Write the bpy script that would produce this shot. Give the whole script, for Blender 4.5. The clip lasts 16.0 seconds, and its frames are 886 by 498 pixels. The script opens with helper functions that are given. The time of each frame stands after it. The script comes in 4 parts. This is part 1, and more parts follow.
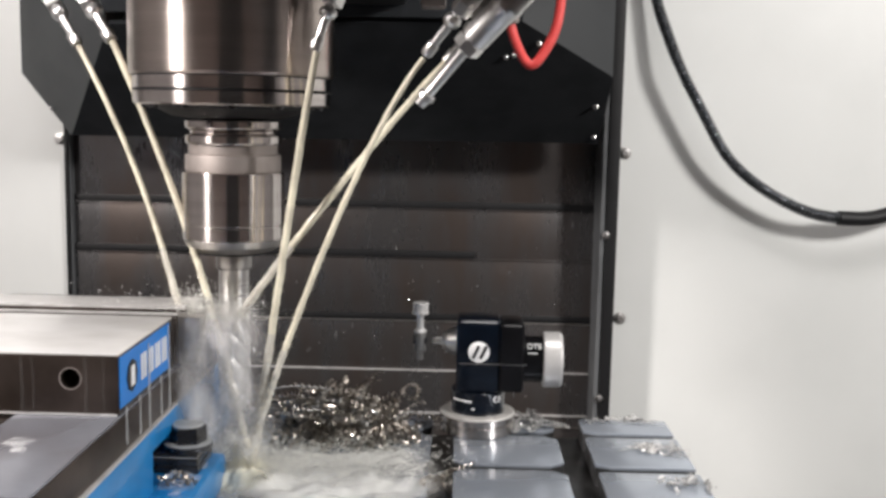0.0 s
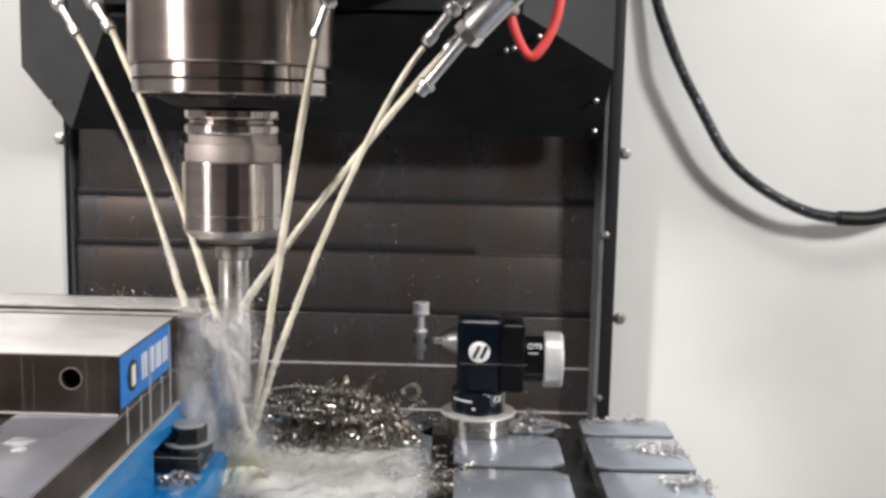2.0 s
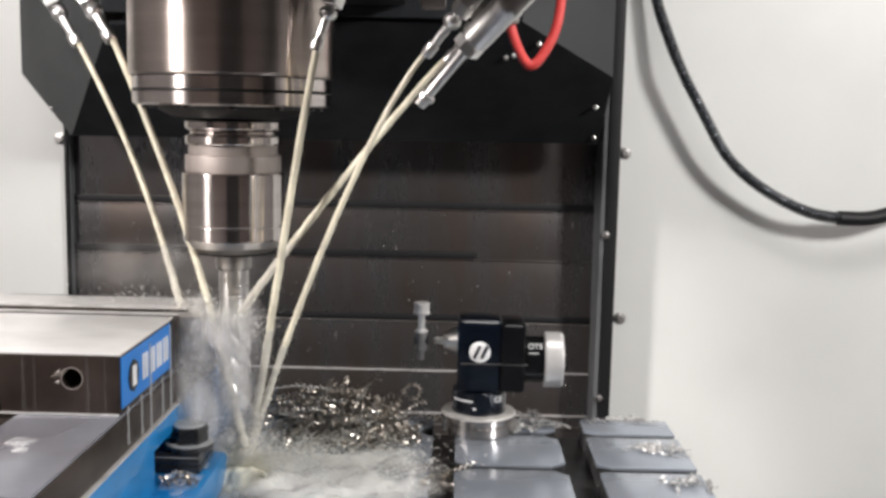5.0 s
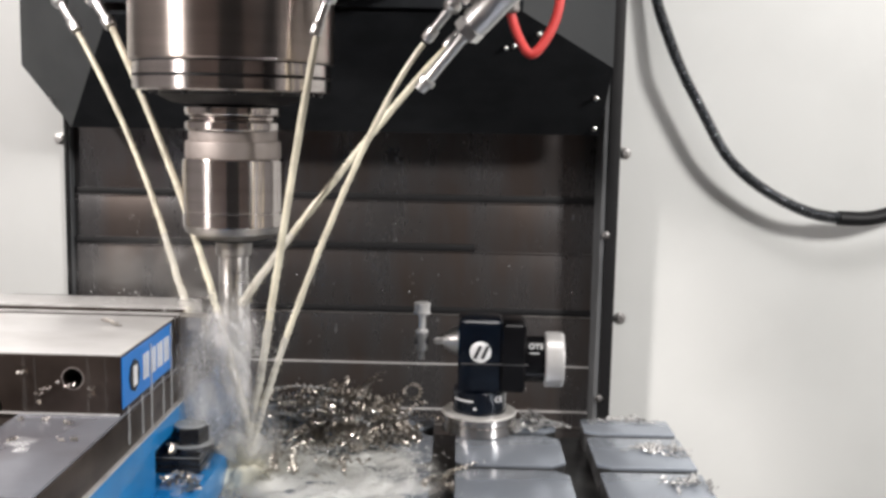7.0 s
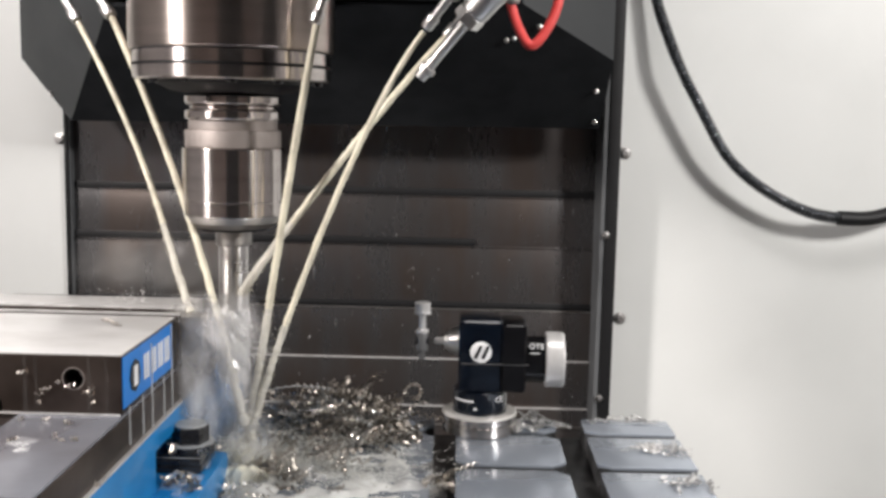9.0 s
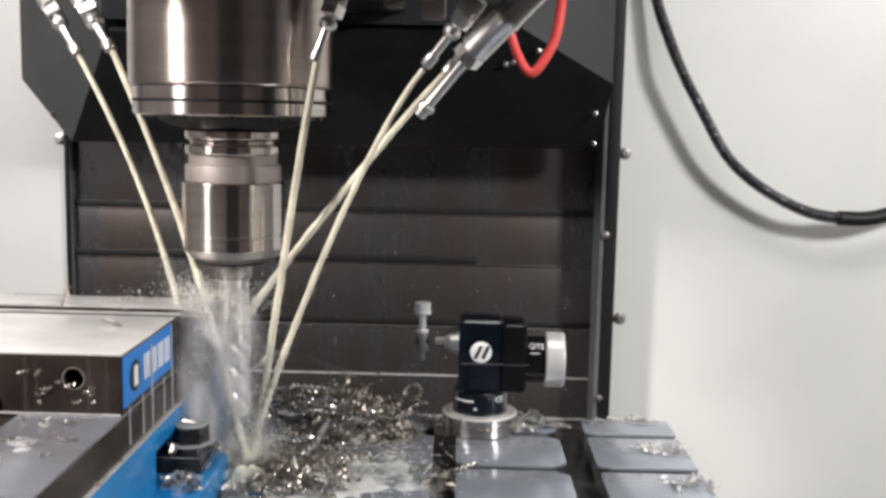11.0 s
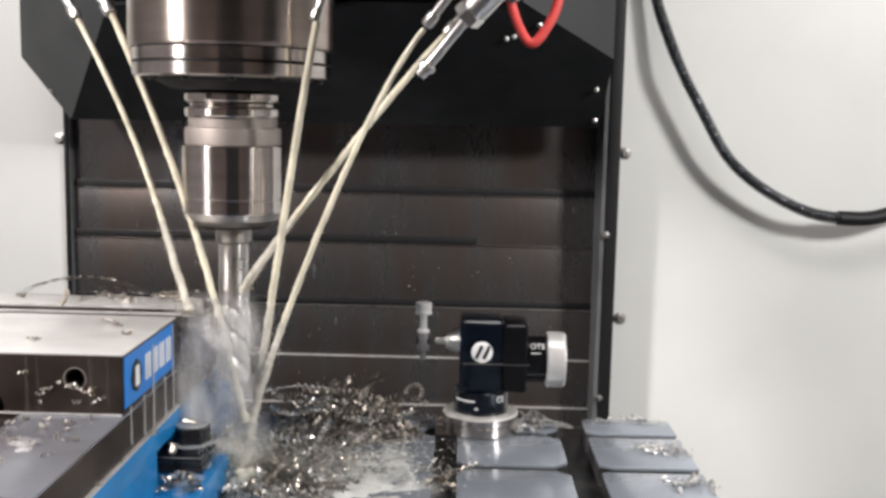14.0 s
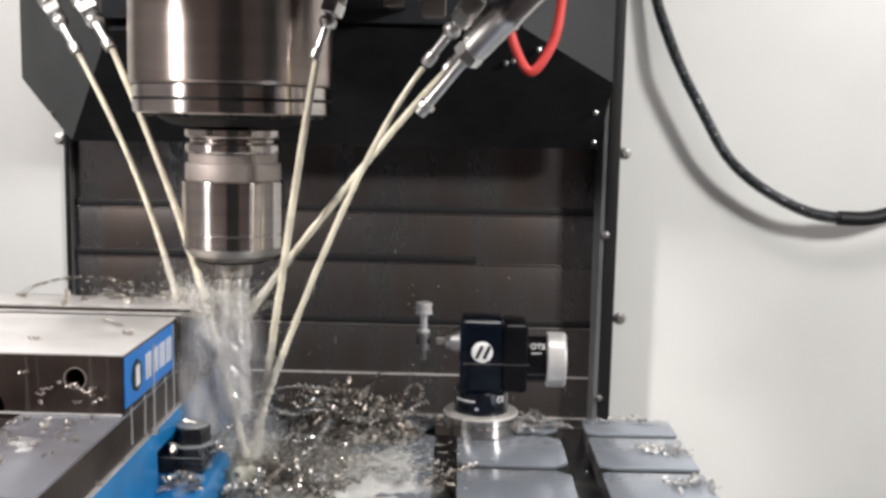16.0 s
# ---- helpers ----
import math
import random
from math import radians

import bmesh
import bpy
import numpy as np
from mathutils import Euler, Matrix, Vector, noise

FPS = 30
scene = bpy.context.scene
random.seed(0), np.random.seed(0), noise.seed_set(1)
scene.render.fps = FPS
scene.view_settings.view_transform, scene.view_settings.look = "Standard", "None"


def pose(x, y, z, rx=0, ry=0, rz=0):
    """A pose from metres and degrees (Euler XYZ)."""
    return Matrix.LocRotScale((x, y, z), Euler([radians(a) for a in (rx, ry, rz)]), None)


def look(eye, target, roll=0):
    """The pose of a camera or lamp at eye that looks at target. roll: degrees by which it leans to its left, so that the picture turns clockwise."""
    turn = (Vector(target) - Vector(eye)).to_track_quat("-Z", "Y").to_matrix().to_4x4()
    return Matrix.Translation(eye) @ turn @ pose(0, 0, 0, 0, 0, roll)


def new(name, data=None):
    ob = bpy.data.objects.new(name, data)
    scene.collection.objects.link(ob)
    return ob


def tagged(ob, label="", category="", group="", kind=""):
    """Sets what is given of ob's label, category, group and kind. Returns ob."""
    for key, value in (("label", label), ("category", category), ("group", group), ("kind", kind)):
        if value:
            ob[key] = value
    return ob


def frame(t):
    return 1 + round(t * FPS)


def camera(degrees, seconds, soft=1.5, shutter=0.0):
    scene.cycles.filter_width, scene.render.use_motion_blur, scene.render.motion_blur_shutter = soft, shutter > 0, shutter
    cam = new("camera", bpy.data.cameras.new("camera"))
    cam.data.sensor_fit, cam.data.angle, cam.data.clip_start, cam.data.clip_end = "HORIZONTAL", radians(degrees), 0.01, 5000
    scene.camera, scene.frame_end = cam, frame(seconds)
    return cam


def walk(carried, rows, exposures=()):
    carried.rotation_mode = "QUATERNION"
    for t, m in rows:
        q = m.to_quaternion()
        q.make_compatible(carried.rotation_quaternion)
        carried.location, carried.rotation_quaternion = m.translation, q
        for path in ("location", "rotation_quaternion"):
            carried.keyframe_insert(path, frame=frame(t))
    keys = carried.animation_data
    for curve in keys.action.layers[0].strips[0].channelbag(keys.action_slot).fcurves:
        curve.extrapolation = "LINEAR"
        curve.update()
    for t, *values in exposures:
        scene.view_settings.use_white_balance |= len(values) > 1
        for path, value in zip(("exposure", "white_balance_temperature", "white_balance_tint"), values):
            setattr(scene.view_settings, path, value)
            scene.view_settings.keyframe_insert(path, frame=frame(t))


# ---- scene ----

# Machining enclosure of a vertical mill. z = 0 is the top of the machine table, x to the right, y into the machine.

# ---- camera ----
cam = camera(47.04, 16.0, soft=3.1, shutter=0.4)
EYE = Vector((0.0, 0.0, 0.2428))
AIM = EYE + Vector((-math.sin(radians(0.85)) * math.cos(radians(7.6)), math.cos(radians(0.85)) * math.cos(radians(7.6)), -math.sin(radians(7.6))))
walk(cam, [(0.0, look(EYE, AIM, 1.2)), (16.0, look(EYE, AIM, 1.2))])

# ---- light ----
world = bpy.data.worlds.new("shop_air")
scene.world = world
world.use_nodes = True
world.node_tree.nodes["Background"].inputs[0].default_value = (0.9, 0.95, 1.0, 1)
world.node_tree.nodes["Background"].inputs[1].default_value = 0.1


def lamp(name, eye, target, sx, sy, watts, colour=(1, 0.965, 0.955), spread=180):
    data = bpy.data.lights.new(name, "AREA")
    data.shape, data.size, data.size_y, data.energy, data.color = "RECTANGLE", sx, sy, watts, colour
    data.spread = radians(spread)
    ob = new(name, data)
    ob.matrix_world = look(eye, target)
    return ob


lamp("work_light", (1.00, -0.02, 0.73), (0.05, 1.2, -0.80), 0.18, 0.18, 11.0, (1, 0.968, 0.94), 135)
lamp("work_light", (-1.10, -0.06, 0.78), (0.50, 1.2, -0.05), 0.16, 0.16, 7.3, (1, 0.935, 0.90), 100)
lamp("roof_light", (-0.10, 0.45, 1.08), (-0.10, 0.50, 0.0), 1.1, 0.30, 11.2, (1, 0.95, 0.935))
scene.view_settings.exposure = 0.13

# ---- motion tables: seconds, metres ----
HEAD = [(0, -18.2), (0.5, -23.9), (0.62, -24.9), (0.78, -24.9), (0.9, -12.5), (1.0, 0), (1.5, -5.7), (2, -11.4), (2.5, -17.1), (3, -22.8),
        (3.18, -24.9), (3.38, -24.9), (3.5, -10.9), (3.6, 0.2), (4, -4.7), (4.2, -7.0), (5.74, -24.9), (5.94, -24.9), (6.06, -12), (6.18, 0.1),
        (6.5, -3.6), (7, -9.3), (7.5, -15.1), (8, -20.7), (8.36, -24.9), (8.54, -24.9), (8.6, -22), (8.7, -6), (8.8, -0.3), (9, -2.1), (9.2, -4.4),
        (11.0, -24.9), (11.12, -24.9), (11.2, -14), (11.3, -2.1), (11.4, 0), (11.5, -1.0), (12, -6.7), (12.5, -13.0), (13, -18.7), (13.5, -24.4),
        (13.58, -24.9), (13.7, -24.9), (13.8, -11), (13.9, 0.2), (14, -0.5), (14.5, -6.2), (15, -11.9), (15.5, -18.2), (16, -23.9)]
TABLE = [(0, 0), (0.76, 0), (0.86, -2.4), (0.94, -2.0), (1.0, 0.35), (3.2, 0.4), (3.32, -0.9), (3.42, -2.2), (3.5, -2.1), (3.62, 0.7), (4.2, 0.8),
         (5.9, 0.9), (6.02, -1.6), (6.1, -1.5), (6.22, 1.2), (8.36, 1.3), (8.5, 0.0), (8.62, -1.0), (8.72, -0.6), (8.84, 1.6), (11.05, 1.7), (11.2, -1.0),
         (11.3, -1.0), (11.42, 2.1), (13.6, 2.2), (13.74, -0.4), (13.82, -0.2), (13.94, 2.4), (16, 2.6)]
HEAD_BORNE, TABLE_BORNE, COVERS, FREE, JETS = [], [], [], [], []


# ---- materials ----
def material(name, colour, rough=0.5, metal=0.0, second=None, scale=60.0, stretch=(1, 1, 1), bump=0.0, spread=0.12, fine=900.0, clear=0.0, transmission=0.0, alpha=1.0, low=0.42, high=0.62, turned=0.0, gloss=0.5):
    """Surface with a broad blotch between two colours, a fine grain in roughness and relief."""
    m = bpy.data.materials.new(name)
    m.use_nodes = True
    nt = m.node_tree
    b = nt.nodes["Principled BSDF"]
    co = nt.nodes.new("ShaderNodeTexCoord")
    mp = nt.nodes.new("ShaderNodeMapping")
    mp.inputs["Scale"].default_value = stretch
    nt.links.new(co.outputs["Object"], mp.inputs["Vector"])
    n1 = nt.nodes.new("ShaderNodeTexNoise")
    n1.inputs["Scale"].default_value, n1.inputs["Detail"].default_value = scale, 5
    nt.links.new(mp.outputs[0], n1.inputs["Vector"])
    n2 = nt.nodes.new("ShaderNodeTexNoise")
    n2.inputs["Scale"].default_value, n2.inputs["Detail"].default_value = fine, 2
    nt.links.new(mp.outputs[0], n2.inputs["Vector"])
    ramp = nt.nodes.new("ShaderNodeValToRGB")
    ramp.color_ramp.elements[0].position, ramp.color_ramp.elements[1].position = low, high
    second = second or tuple(c * 0.8 for c in colour)
    ramp.color_ramp.elements[0].color, ramp.color_ramp.elements[1].color = (*colour, 1), (*second, 1)
    nt.links.new(n1.outputs["Fac"], ramp.inputs[0])
    nt.links.new(ramp.outputs[0], b.inputs["Base Color"])
    add = nt.nodes.new("ShaderNodeMath")
    add.operation = "MULTIPLY_ADD"
    add.inputs[1].default_value, add.inputs[2].default_value = spread, rough - spread * 0.5
    mixn = nt.nodes.new("ShaderNodeMath")
    mixn.operation = "ADD"
    half = nt.nodes.new("ShaderNodeMath")
    half.operation = "MULTIPLY"
    half.inputs[1].default_value = 0.4
    nt.links.new(n2.outputs["Fac"], half.inputs[0])
    nt.links.new(n1.outputs["Fac"], mixn.inputs[0])
    nt.links.new(half.outputs[0], mixn.inputs[1])
    nt.links.new(mixn.outputs[0], add.inputs[0])
    nt.links.new(add.outputs[0], b.inputs["Roughness"])
    b.inputs["Metallic"].default_value = metal
    b.inputs["Specular IOR Level"].default_value = gloss
    b.inputs["Coat Weight"].default_value = clear
    b.inputs["Coat Roughness"].default_value = 0.08
    b.inputs["Transmission Weight"].default_value = transmission
    b.inputs["Alpha"].default_value = alpha
    b.inputs["IOR"].default_value = 1.4
    if turned:
        tg = nt.nodes.new("ShaderNodeTangent")
        tg.direction_type, tg.axis = "RADIAL", "Z"
        nt.links.new(tg.outputs[0], b.inputs["Tangent"])
        b.inputs["Anisotropic"].default_value, b.inputs["Anisotropic Rotation"].default_value = turned, 0.25
    if bump:
        bp = nt.nodes.new("ShaderNodeBump")
        bp.inputs["Strength"].default_value, bp.inputs["Distance"].default_value = bump, 0.002
        nt.links.new(mixn.outputs[0], bp.inputs["Height"])
        nt.links.new(bp.outputs[0], b.inputs["Normal"])
    return m


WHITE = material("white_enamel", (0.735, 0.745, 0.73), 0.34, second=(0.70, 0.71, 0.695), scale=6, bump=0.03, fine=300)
# tones of the unseen walls, picked for what the turned steel mirrors
PALE_WALL = material("pale_unseen_wall", (0.34, 0.33, 0.33), 0.4, scale=6, bump=0.03, fine=300)
GREY_WALL = material("grey_unseen_wall", (0.48, 0.45, 0.44), 0.4, scale=6, bump=0.03, fine=300)
BROWN_WALL = material("brown_unseen_wall", (0.30, 0.235, 0.21), 0.45, scale=6, bump=0.03, fine=300)
BLACK = material("black_enamel", (0.019, 0.020, 0.022), 0.38, second=(0.014, 0.014, 0.015), scale=14, bump=0.05, fine=500)
FRAME = material("dark_grey_enamel", (0.12, 0.125, 0.13), 0.45, scale=20, bump=0.03)
DARK_WALL = material("dark_unseen_wall", (0.05, 0.048, 0.048), 0.4, scale=8)
SEAL = material("black_rubber", (0.008, 0.008, 0.009), 0.5, scale=40)
MATTE = material("matte_near_black", (0.026, 0.028, 0.031), 0.8, scale=30, gloss=0.12)
HEAD_GREY = material("dark_head_enamel", (0.036, 0.039, 0.041), 0.42, second=(0.029, 0.031, 0.033), scale=14, bump=0.05, fine=500)
COVER = material("wet_way_cover_steel", (0.140, 0.136, 0.138), 0.25, 0.8, second=(0.122, 0.101, 0.092), scale=9, stretch=(2.2, 1, 0.55), bump=0.10, spread=0.22, fine=140, gloss=0.4)
STEEL = material("turned_steel", (0.57, 0.535, 0.51), 0.25, 1.0, second=(0.45, 0.425, 0.405), scale=30, stretch=(0.3, 0.3, 6), fine=260, spread=0.04, turned=0.96)
CHUCK = material("polished_chuck_steel", (0.60, 0.555, 0.535), 0.20, 1.0, second=(0.52, 0.475, 0.455), scale=30, stretch=(0.3, 0.3, 6), fine=260, spread=0.04, turned=0.96)
SPINDLE = material("spindle_bronze_steel", (0.53, 0.465, 0.43), 0.30, 1.0, second=(0.44, 0.385, 0.35), scale=16, stretch=(0.4, 0.4, 5), fine=240, spread=0.06, turned=0.94)
MILL = material("ground_mill_steel", (0.74, 0.72, 0.70), 0.27, 0.92, second=(0.66, 0.64, 0.62), scale=30, stretch=(0.3, 0.3, 6), fine=260, spread=0.05, turned=0.92)
NECK = material("dull_neck_steel", (0.36, 0.32, 0.30), 0.58, 0.8, scale=40, fine=500)
SATIN = material("satin_steel", (0.50, 0.48, 0.46), 0.36, 1.0, scale=40, fine=500)
CHROME = material("chrome", (0.80, 0.79, 0.78), 0.31, 1.0, scale=80, spread=0.06)
BRIGHT = material("bright_satin_steel", (0.74, 0.73, 0.72), 0.30, 0.55, scale=60)
STEM = material("grey_stylus_steel", (0.50, 0.49, 0.48), 0.42, 0.5, scale=80)
LIP = material("pale_satin_lip", (0.72, 0.70, 0.67), 0.42, 0.5, scale=60)
HOLDER = material("dull_stylus_holder", (0.20, 0.20, 0.20), 0.35, 0.6, scale=90)
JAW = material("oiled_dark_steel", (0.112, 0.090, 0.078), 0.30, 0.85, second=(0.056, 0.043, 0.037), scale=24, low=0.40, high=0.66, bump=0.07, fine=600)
# ground steel, its base raised to carry the overhead lamp's brightness
JAW_TOP = material("lit_ground_jaw_steel", (0.68, 0.67, 0.66), 0.32, 0.35, second=(0.48, 0.465, 0.45), scale=16, stretch=(0.8, 1.4, 1), bump=0.03, fine=500, spread=0.3, clear=0.4, low=0.40, high=0.68)
BED = material("wet_vise_bed", (0.31, 0.32, 0.36), 0.20, 0.6, second=(0.23, 0.225, 0.25), scale=14, bump=0.015, fine=300, spread=0.15)
TABLE_MAT = material("wet_table_iron", (0.46, 0.505, 0.57), 0.18, 0.62, second=(0.37, 0.41, 0.47), scale=10, bump=0.004, fine=120, spread=0.14)
# CORE is table iron with the shade of the slots in its colour
CORE = material("slot_shade_iron", (0.075, 0.075, 0.077), 0.4, 0.3, second=(0.035, 0.035, 0.035), scale=40, bump=0.05)
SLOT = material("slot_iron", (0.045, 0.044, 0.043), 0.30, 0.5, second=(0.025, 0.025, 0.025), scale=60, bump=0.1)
BLUE = material("blue_enamel", (0.010, 0.20, 0.50), 0.30, second=(0.009, 0.165, 0.42), scale=24, clear=0.4, bump=0.02)
STICKER = material("blue_sticker", (0.012, 0.19, 0.60), 0.30, second=(0.012, 0.17, 0.54), scale=12)
PRINT = material("white_print", (0.80, 0.80, 0.80), 0.4, scale=30)
DARK_PRINT = material("black_print", (0.02, 0.02, 0.022), 0.4, scale=30)
GLOSS_BLACK = material("gloss_black_plastic", (0.006, 0.006, 0.007), 0.16, scale=60, gloss=0.22)
NAVY = material("navy_anodised", (0.0025, 0.0042, 0.0085), 0.18, 0.2, second=(0.003, 0.006, 0.012), scale=60, clear=0.3)
OXIDE = material("black_oxide_steel", (0.022, 0.022, 0.025), 0.26, 0.5, second=(0.05, 0.05, 0.054), scale=70, bump=0.05, clear=0.7)
RED = material("red_hose_rubber", (0.70, 0.08, 0.075), 0.35, second=(0.62, 0.06, 0.055), scale=40, clear=0.2)
CABLE = material("black_conduit", (0.105, 0.112, 0.122), 0.26, 0.7, second=(0.060, 0.066, 0.074), scale=90, spread=0.08, clear=1.0, gloss=0.9)
CHIP = material("bright_chip", (0.60, 0.56, 0.51), 0.32, 1.0, second=(0.36, 0.32, 0.27), scale=120, fine=800)
CHIP_WET = material("wet_pale_chip", (0.78, 0.77, 0.75), 0.24, 0.4, second=(0.45, 0.45, 0.45), scale=120, clear=0.5)
CHIP_DARK = material("brown_wet_chip", (0.30, 0.27, 0.24), 0.36, 0.7, second=(0.46, 0.41, 0.36), scale=60, fine=800)
COOLANT = material("milky_coolant_jet", (0.80, 0.755, 0.60), 0.24, second=(0.60, 0.56, 0.45), scale=110, stretch=(1, 1, 0.4), bump=0.6, fine=420, clear=0.3, alpha=0.9)
TAIL = material("frothing_coolant", (0.82, 0.79, 0.70), 0.3, second=(0.66, 0.63, 0.56), scale=140, stretch=(1, 1, 0.5), bump=0.5, fine=500, alpha=0.62)
MILKY = material("standing_milky_coolant", (0.62, 0.64, 0.65), 0.15, scale=80, alpha=0.55)
CHIP_BED = material("packed_wet_chips", (0.13, 0.118, 0.106), 0.36, 0.4, second=(0.30, 0.27, 0.24), scale=160, bump=0.6, fine=600, spread=0.3)


def veil(name, colour, scale, stretch, low, high, most, round_off=0.55, rough=0.35):
    """Torn film of spray: see-through between its wisps and fading out towards its rim."""
    m = bpy.data.materials.new(name)
    m.use_nodes = True
    nt = m.node_tree
    b = nt.nodes["Principled BSDF"]
    b.inputs["Base Color"].default_value = (*colour, 1)
    b.inputs["Roughness"].default_value = rough
    co = nt.nodes.new("ShaderNodeTexCoord")
    mp = nt.nodes.new("ShaderNodeMapping")
    mp.inputs["Scale"].default_value = stretch
    nt.links.new(co.outputs["Object"], mp.inputs["Vector"])
    n1 = nt.nodes.new("ShaderNodeTexNoise")
    n1.inputs["Scale"].default_value, n1.inputs["Detail"].default_value, n1.inputs["Distortion"].default_value = scale, 4, 0.6
    nt.links.new(mp.outputs[0], n1.inputs["Vector"])
    wisp = nt.nodes.new("ShaderNodeMapRange")
    wisp.interpolation_type = "SMOOTHSTEP"
    wisp.inputs["From Min"].default_value, wisp.inputs["From Max"].default_value = low, high
    wisp.inputs["To Min"].default_value, wisp.inputs["To Max"].default_value = 0.34 * most, most
    nt.links.new(n1.outputs["Fac"], wisp.inputs["Value"])
    centre = nt.nodes.new("ShaderNodeMapping")
    centre.inputs["Location"].default_value, centre.inputs["Scale"].default_value = (-1, -1, -1), (2, 2, 2)
    nt.links.new(co.outputs["UV"], centre.inputs["Vector"])
    flat = nt.nodes.new("ShaderNodeVectorMath")
    flat.operation = "MULTIPLY"
    flat.inputs[1].default_value = (1, 1, 0)
    nt.links.new(centre.outputs[0], flat.inputs[0])
    ball = nt.nodes.new("ShaderNodeTexGradient")
    ball.gradient_type = "SPHERICAL"
    nt.links.new(flat.outputs[0], ball.inputs["Vector"])
    rim = nt.nodes.new("ShaderNodeMapRange")
    rim.interpolation_type = "SMOOTHSTEP"
    rim.inputs["From Max"].default_value = round_off
    nt.links.new(ball.outputs["Fac"], rim.inputs["Value"])
    mul = nt.nodes.new("ShaderNodeMath")
    mul.operation = "MULTIPLY"
    nt.links.new(wisp.outputs[0], mul.inputs[0])
    nt.links.new(rim.outputs[0], mul.inputs[1])
    nt.links.new(mul.outputs[0], b.inputs["Alpha"])
    return m


FOAM = veil("coolant_foam", (0.84, 0.84, 0.82), 17, (0.7, 1.5, 1), 0.27, 0.56, 0.95, 0.5, 0.25)
FALLING = veil("falling_coolant", (0.70, 0.69, 0.69), 40, (1, 1, 0.45), 0.36, 0.68, 0.56)
PUFF = veil("coolant_puff", (0.78, 0.765, 0.74), 60, (1, 1, 0.8), 0.40, 0.66, 0.52)
THIN_FILM = veil("thin_milky_film", (0.80, 0.80, 0.80), 60, (1, 1, 1), 0.36, 0.70, 0.45, 0.6, 0.12)
HAZE = veil("thin_haze", (0.84, 0.825, 0.80), 22, (1, 1, 1), 0.30, 0.75, 0.16, 0.8)
CREAM_FOAM = veil("cream_foam", (0.92, 0.89, 0.74), 60, (1, 1, 1), 0.32, 0.58, 0.9)



# ---- mesh tools ----
def link_mesh(name, bm, mat, angle=32):
    me = bpy.data.meshes.new(name)
    bmesh.ops.recalc_face_normals(bm, faces=bm.faces)
    bm.to_mesh(me)
    bm.free()
    me.materials.append(mat)
    for p in me.polygons:
        p.use_smooth = True
    me.set_sharp_from_angle(angle=radians(14 if mat in (STEEL, CHUCK, MILL, SPINDLE, SATIN, BRIGHT, STEM) else angle))
    return new(name, me)


def part(name, bm, mat, parent, label=""):
    ob = link_mesh(name, bm, mat)
    ob.parent = parent
    if label:
        ob["label"] = label
    return ob


def thing(name, at, label, category, group="", borne=None, kind=""):
    ob = new(name)
    ob.empty_display_size = 0.02
    ob.location = at
    tagged(ob, label, category, group, kind)
    if borne is not None:
        borne.append(ob)
    return ob


def solid(name, bm, mat, label, category, group="", borne=None, kind="", at=(0, 0, 0)):
    ob = link_mesh(name, bm, mat)
    ob.location = at
    tagged(ob, label, category, group, kind)
    if borne is not None:
        borne.append(ob)
    return ob


def box(x0, x1, y0, y1, z0, z1, bevel=0.0, bm=None, turn=None, seg=2):
    own = bmesh.new()
    bmesh.ops.create_cube(own, size=1)
    bmesh.ops.transform(own, matrix=Matrix.Translation(((x0 + x1) / 2, (y0 + y1) / 2, (z0 + z1) / 2)) @ Matrix.Diagonal((x1 - x0, y1 - y0, z1 - z0, 1)), verts=own.verts)
    if bevel:
        bmesh.ops.bevel(own, geom=own.edges, offset=bevel, segments=seg, profile=0.6, affect="EDGES")
    if turn is not None:
        bmesh.ops.transform(own, matrix=turn, verts=own.verts)
    return merge(bm, own)


def merge(bm, own):
    if bm is None:
        return own
    me = bpy.data.meshes.new("scrap")
    own.to_mesh(me)
    own.free()
    bm.from_mesh(me)
    bpy.data.meshes.remove(me)
    return bm


def lathe(profile, m=None, n=40, bm=None, closed=False):
    """Turns (radius, height) pairs about the local z, then places it by m."""
    own = bmesh.new()
    rings = []
    for r, z in profile:
        rings.append([own.verts.new((r * math.cos(2 * math.pi * i / n), r * math.sin(2 * math.pi * i / n), z)) for i in range(n)])
    pairs = list(zip(rings, rings[1:]))
    if closed:
        pairs.append((rings[-1], rings[0]))
    for a, b in pairs:
        for i in range(n):
            own.faces.new((a[i], a[(i + 1) % n], b[(i + 1) % n], b[i]))
    if not closed:
        own.faces.new(rings[0][::-1])
        own.faces.new(rings[-1])
    if m is not None:
        bmesh.ops.transform(own, matrix=m, verts=own.verts)
    return merge(bm, own)


def along(a, b):
    """The frame at a whose z runs to b, and the distance."""
    a, b = Vector(a), Vector(b)
    return Matrix.Translation(a) @ (b - a).to_track_quat("Z", "Y").to_matrix().to_4x4(), (b - a).length


def smooth_path(points, steps=8):
    """Catmull-Rom through points."""
    p = [Vector(q) for q in points]
    p = [2 * p[0] - p[1]] + p + [2 * p[-1] - p[-2]]
    out = []
    for i in range(1, len(p) - 2):
        for k in range(steps):
            t = k / steps
            out.append(0.5 * (2 * p[i] + (p[i + 1] - p[i - 1]) * t + (2 * p[i - 1] - 5 * p[i] + 4 * p[i + 1] - p[i + 2]) * t * t + (3 * p[i] - p[i - 1] - 3 * p[i + 1] + p[i + 2]) * t ** 3))
    return out + [p[-2]]


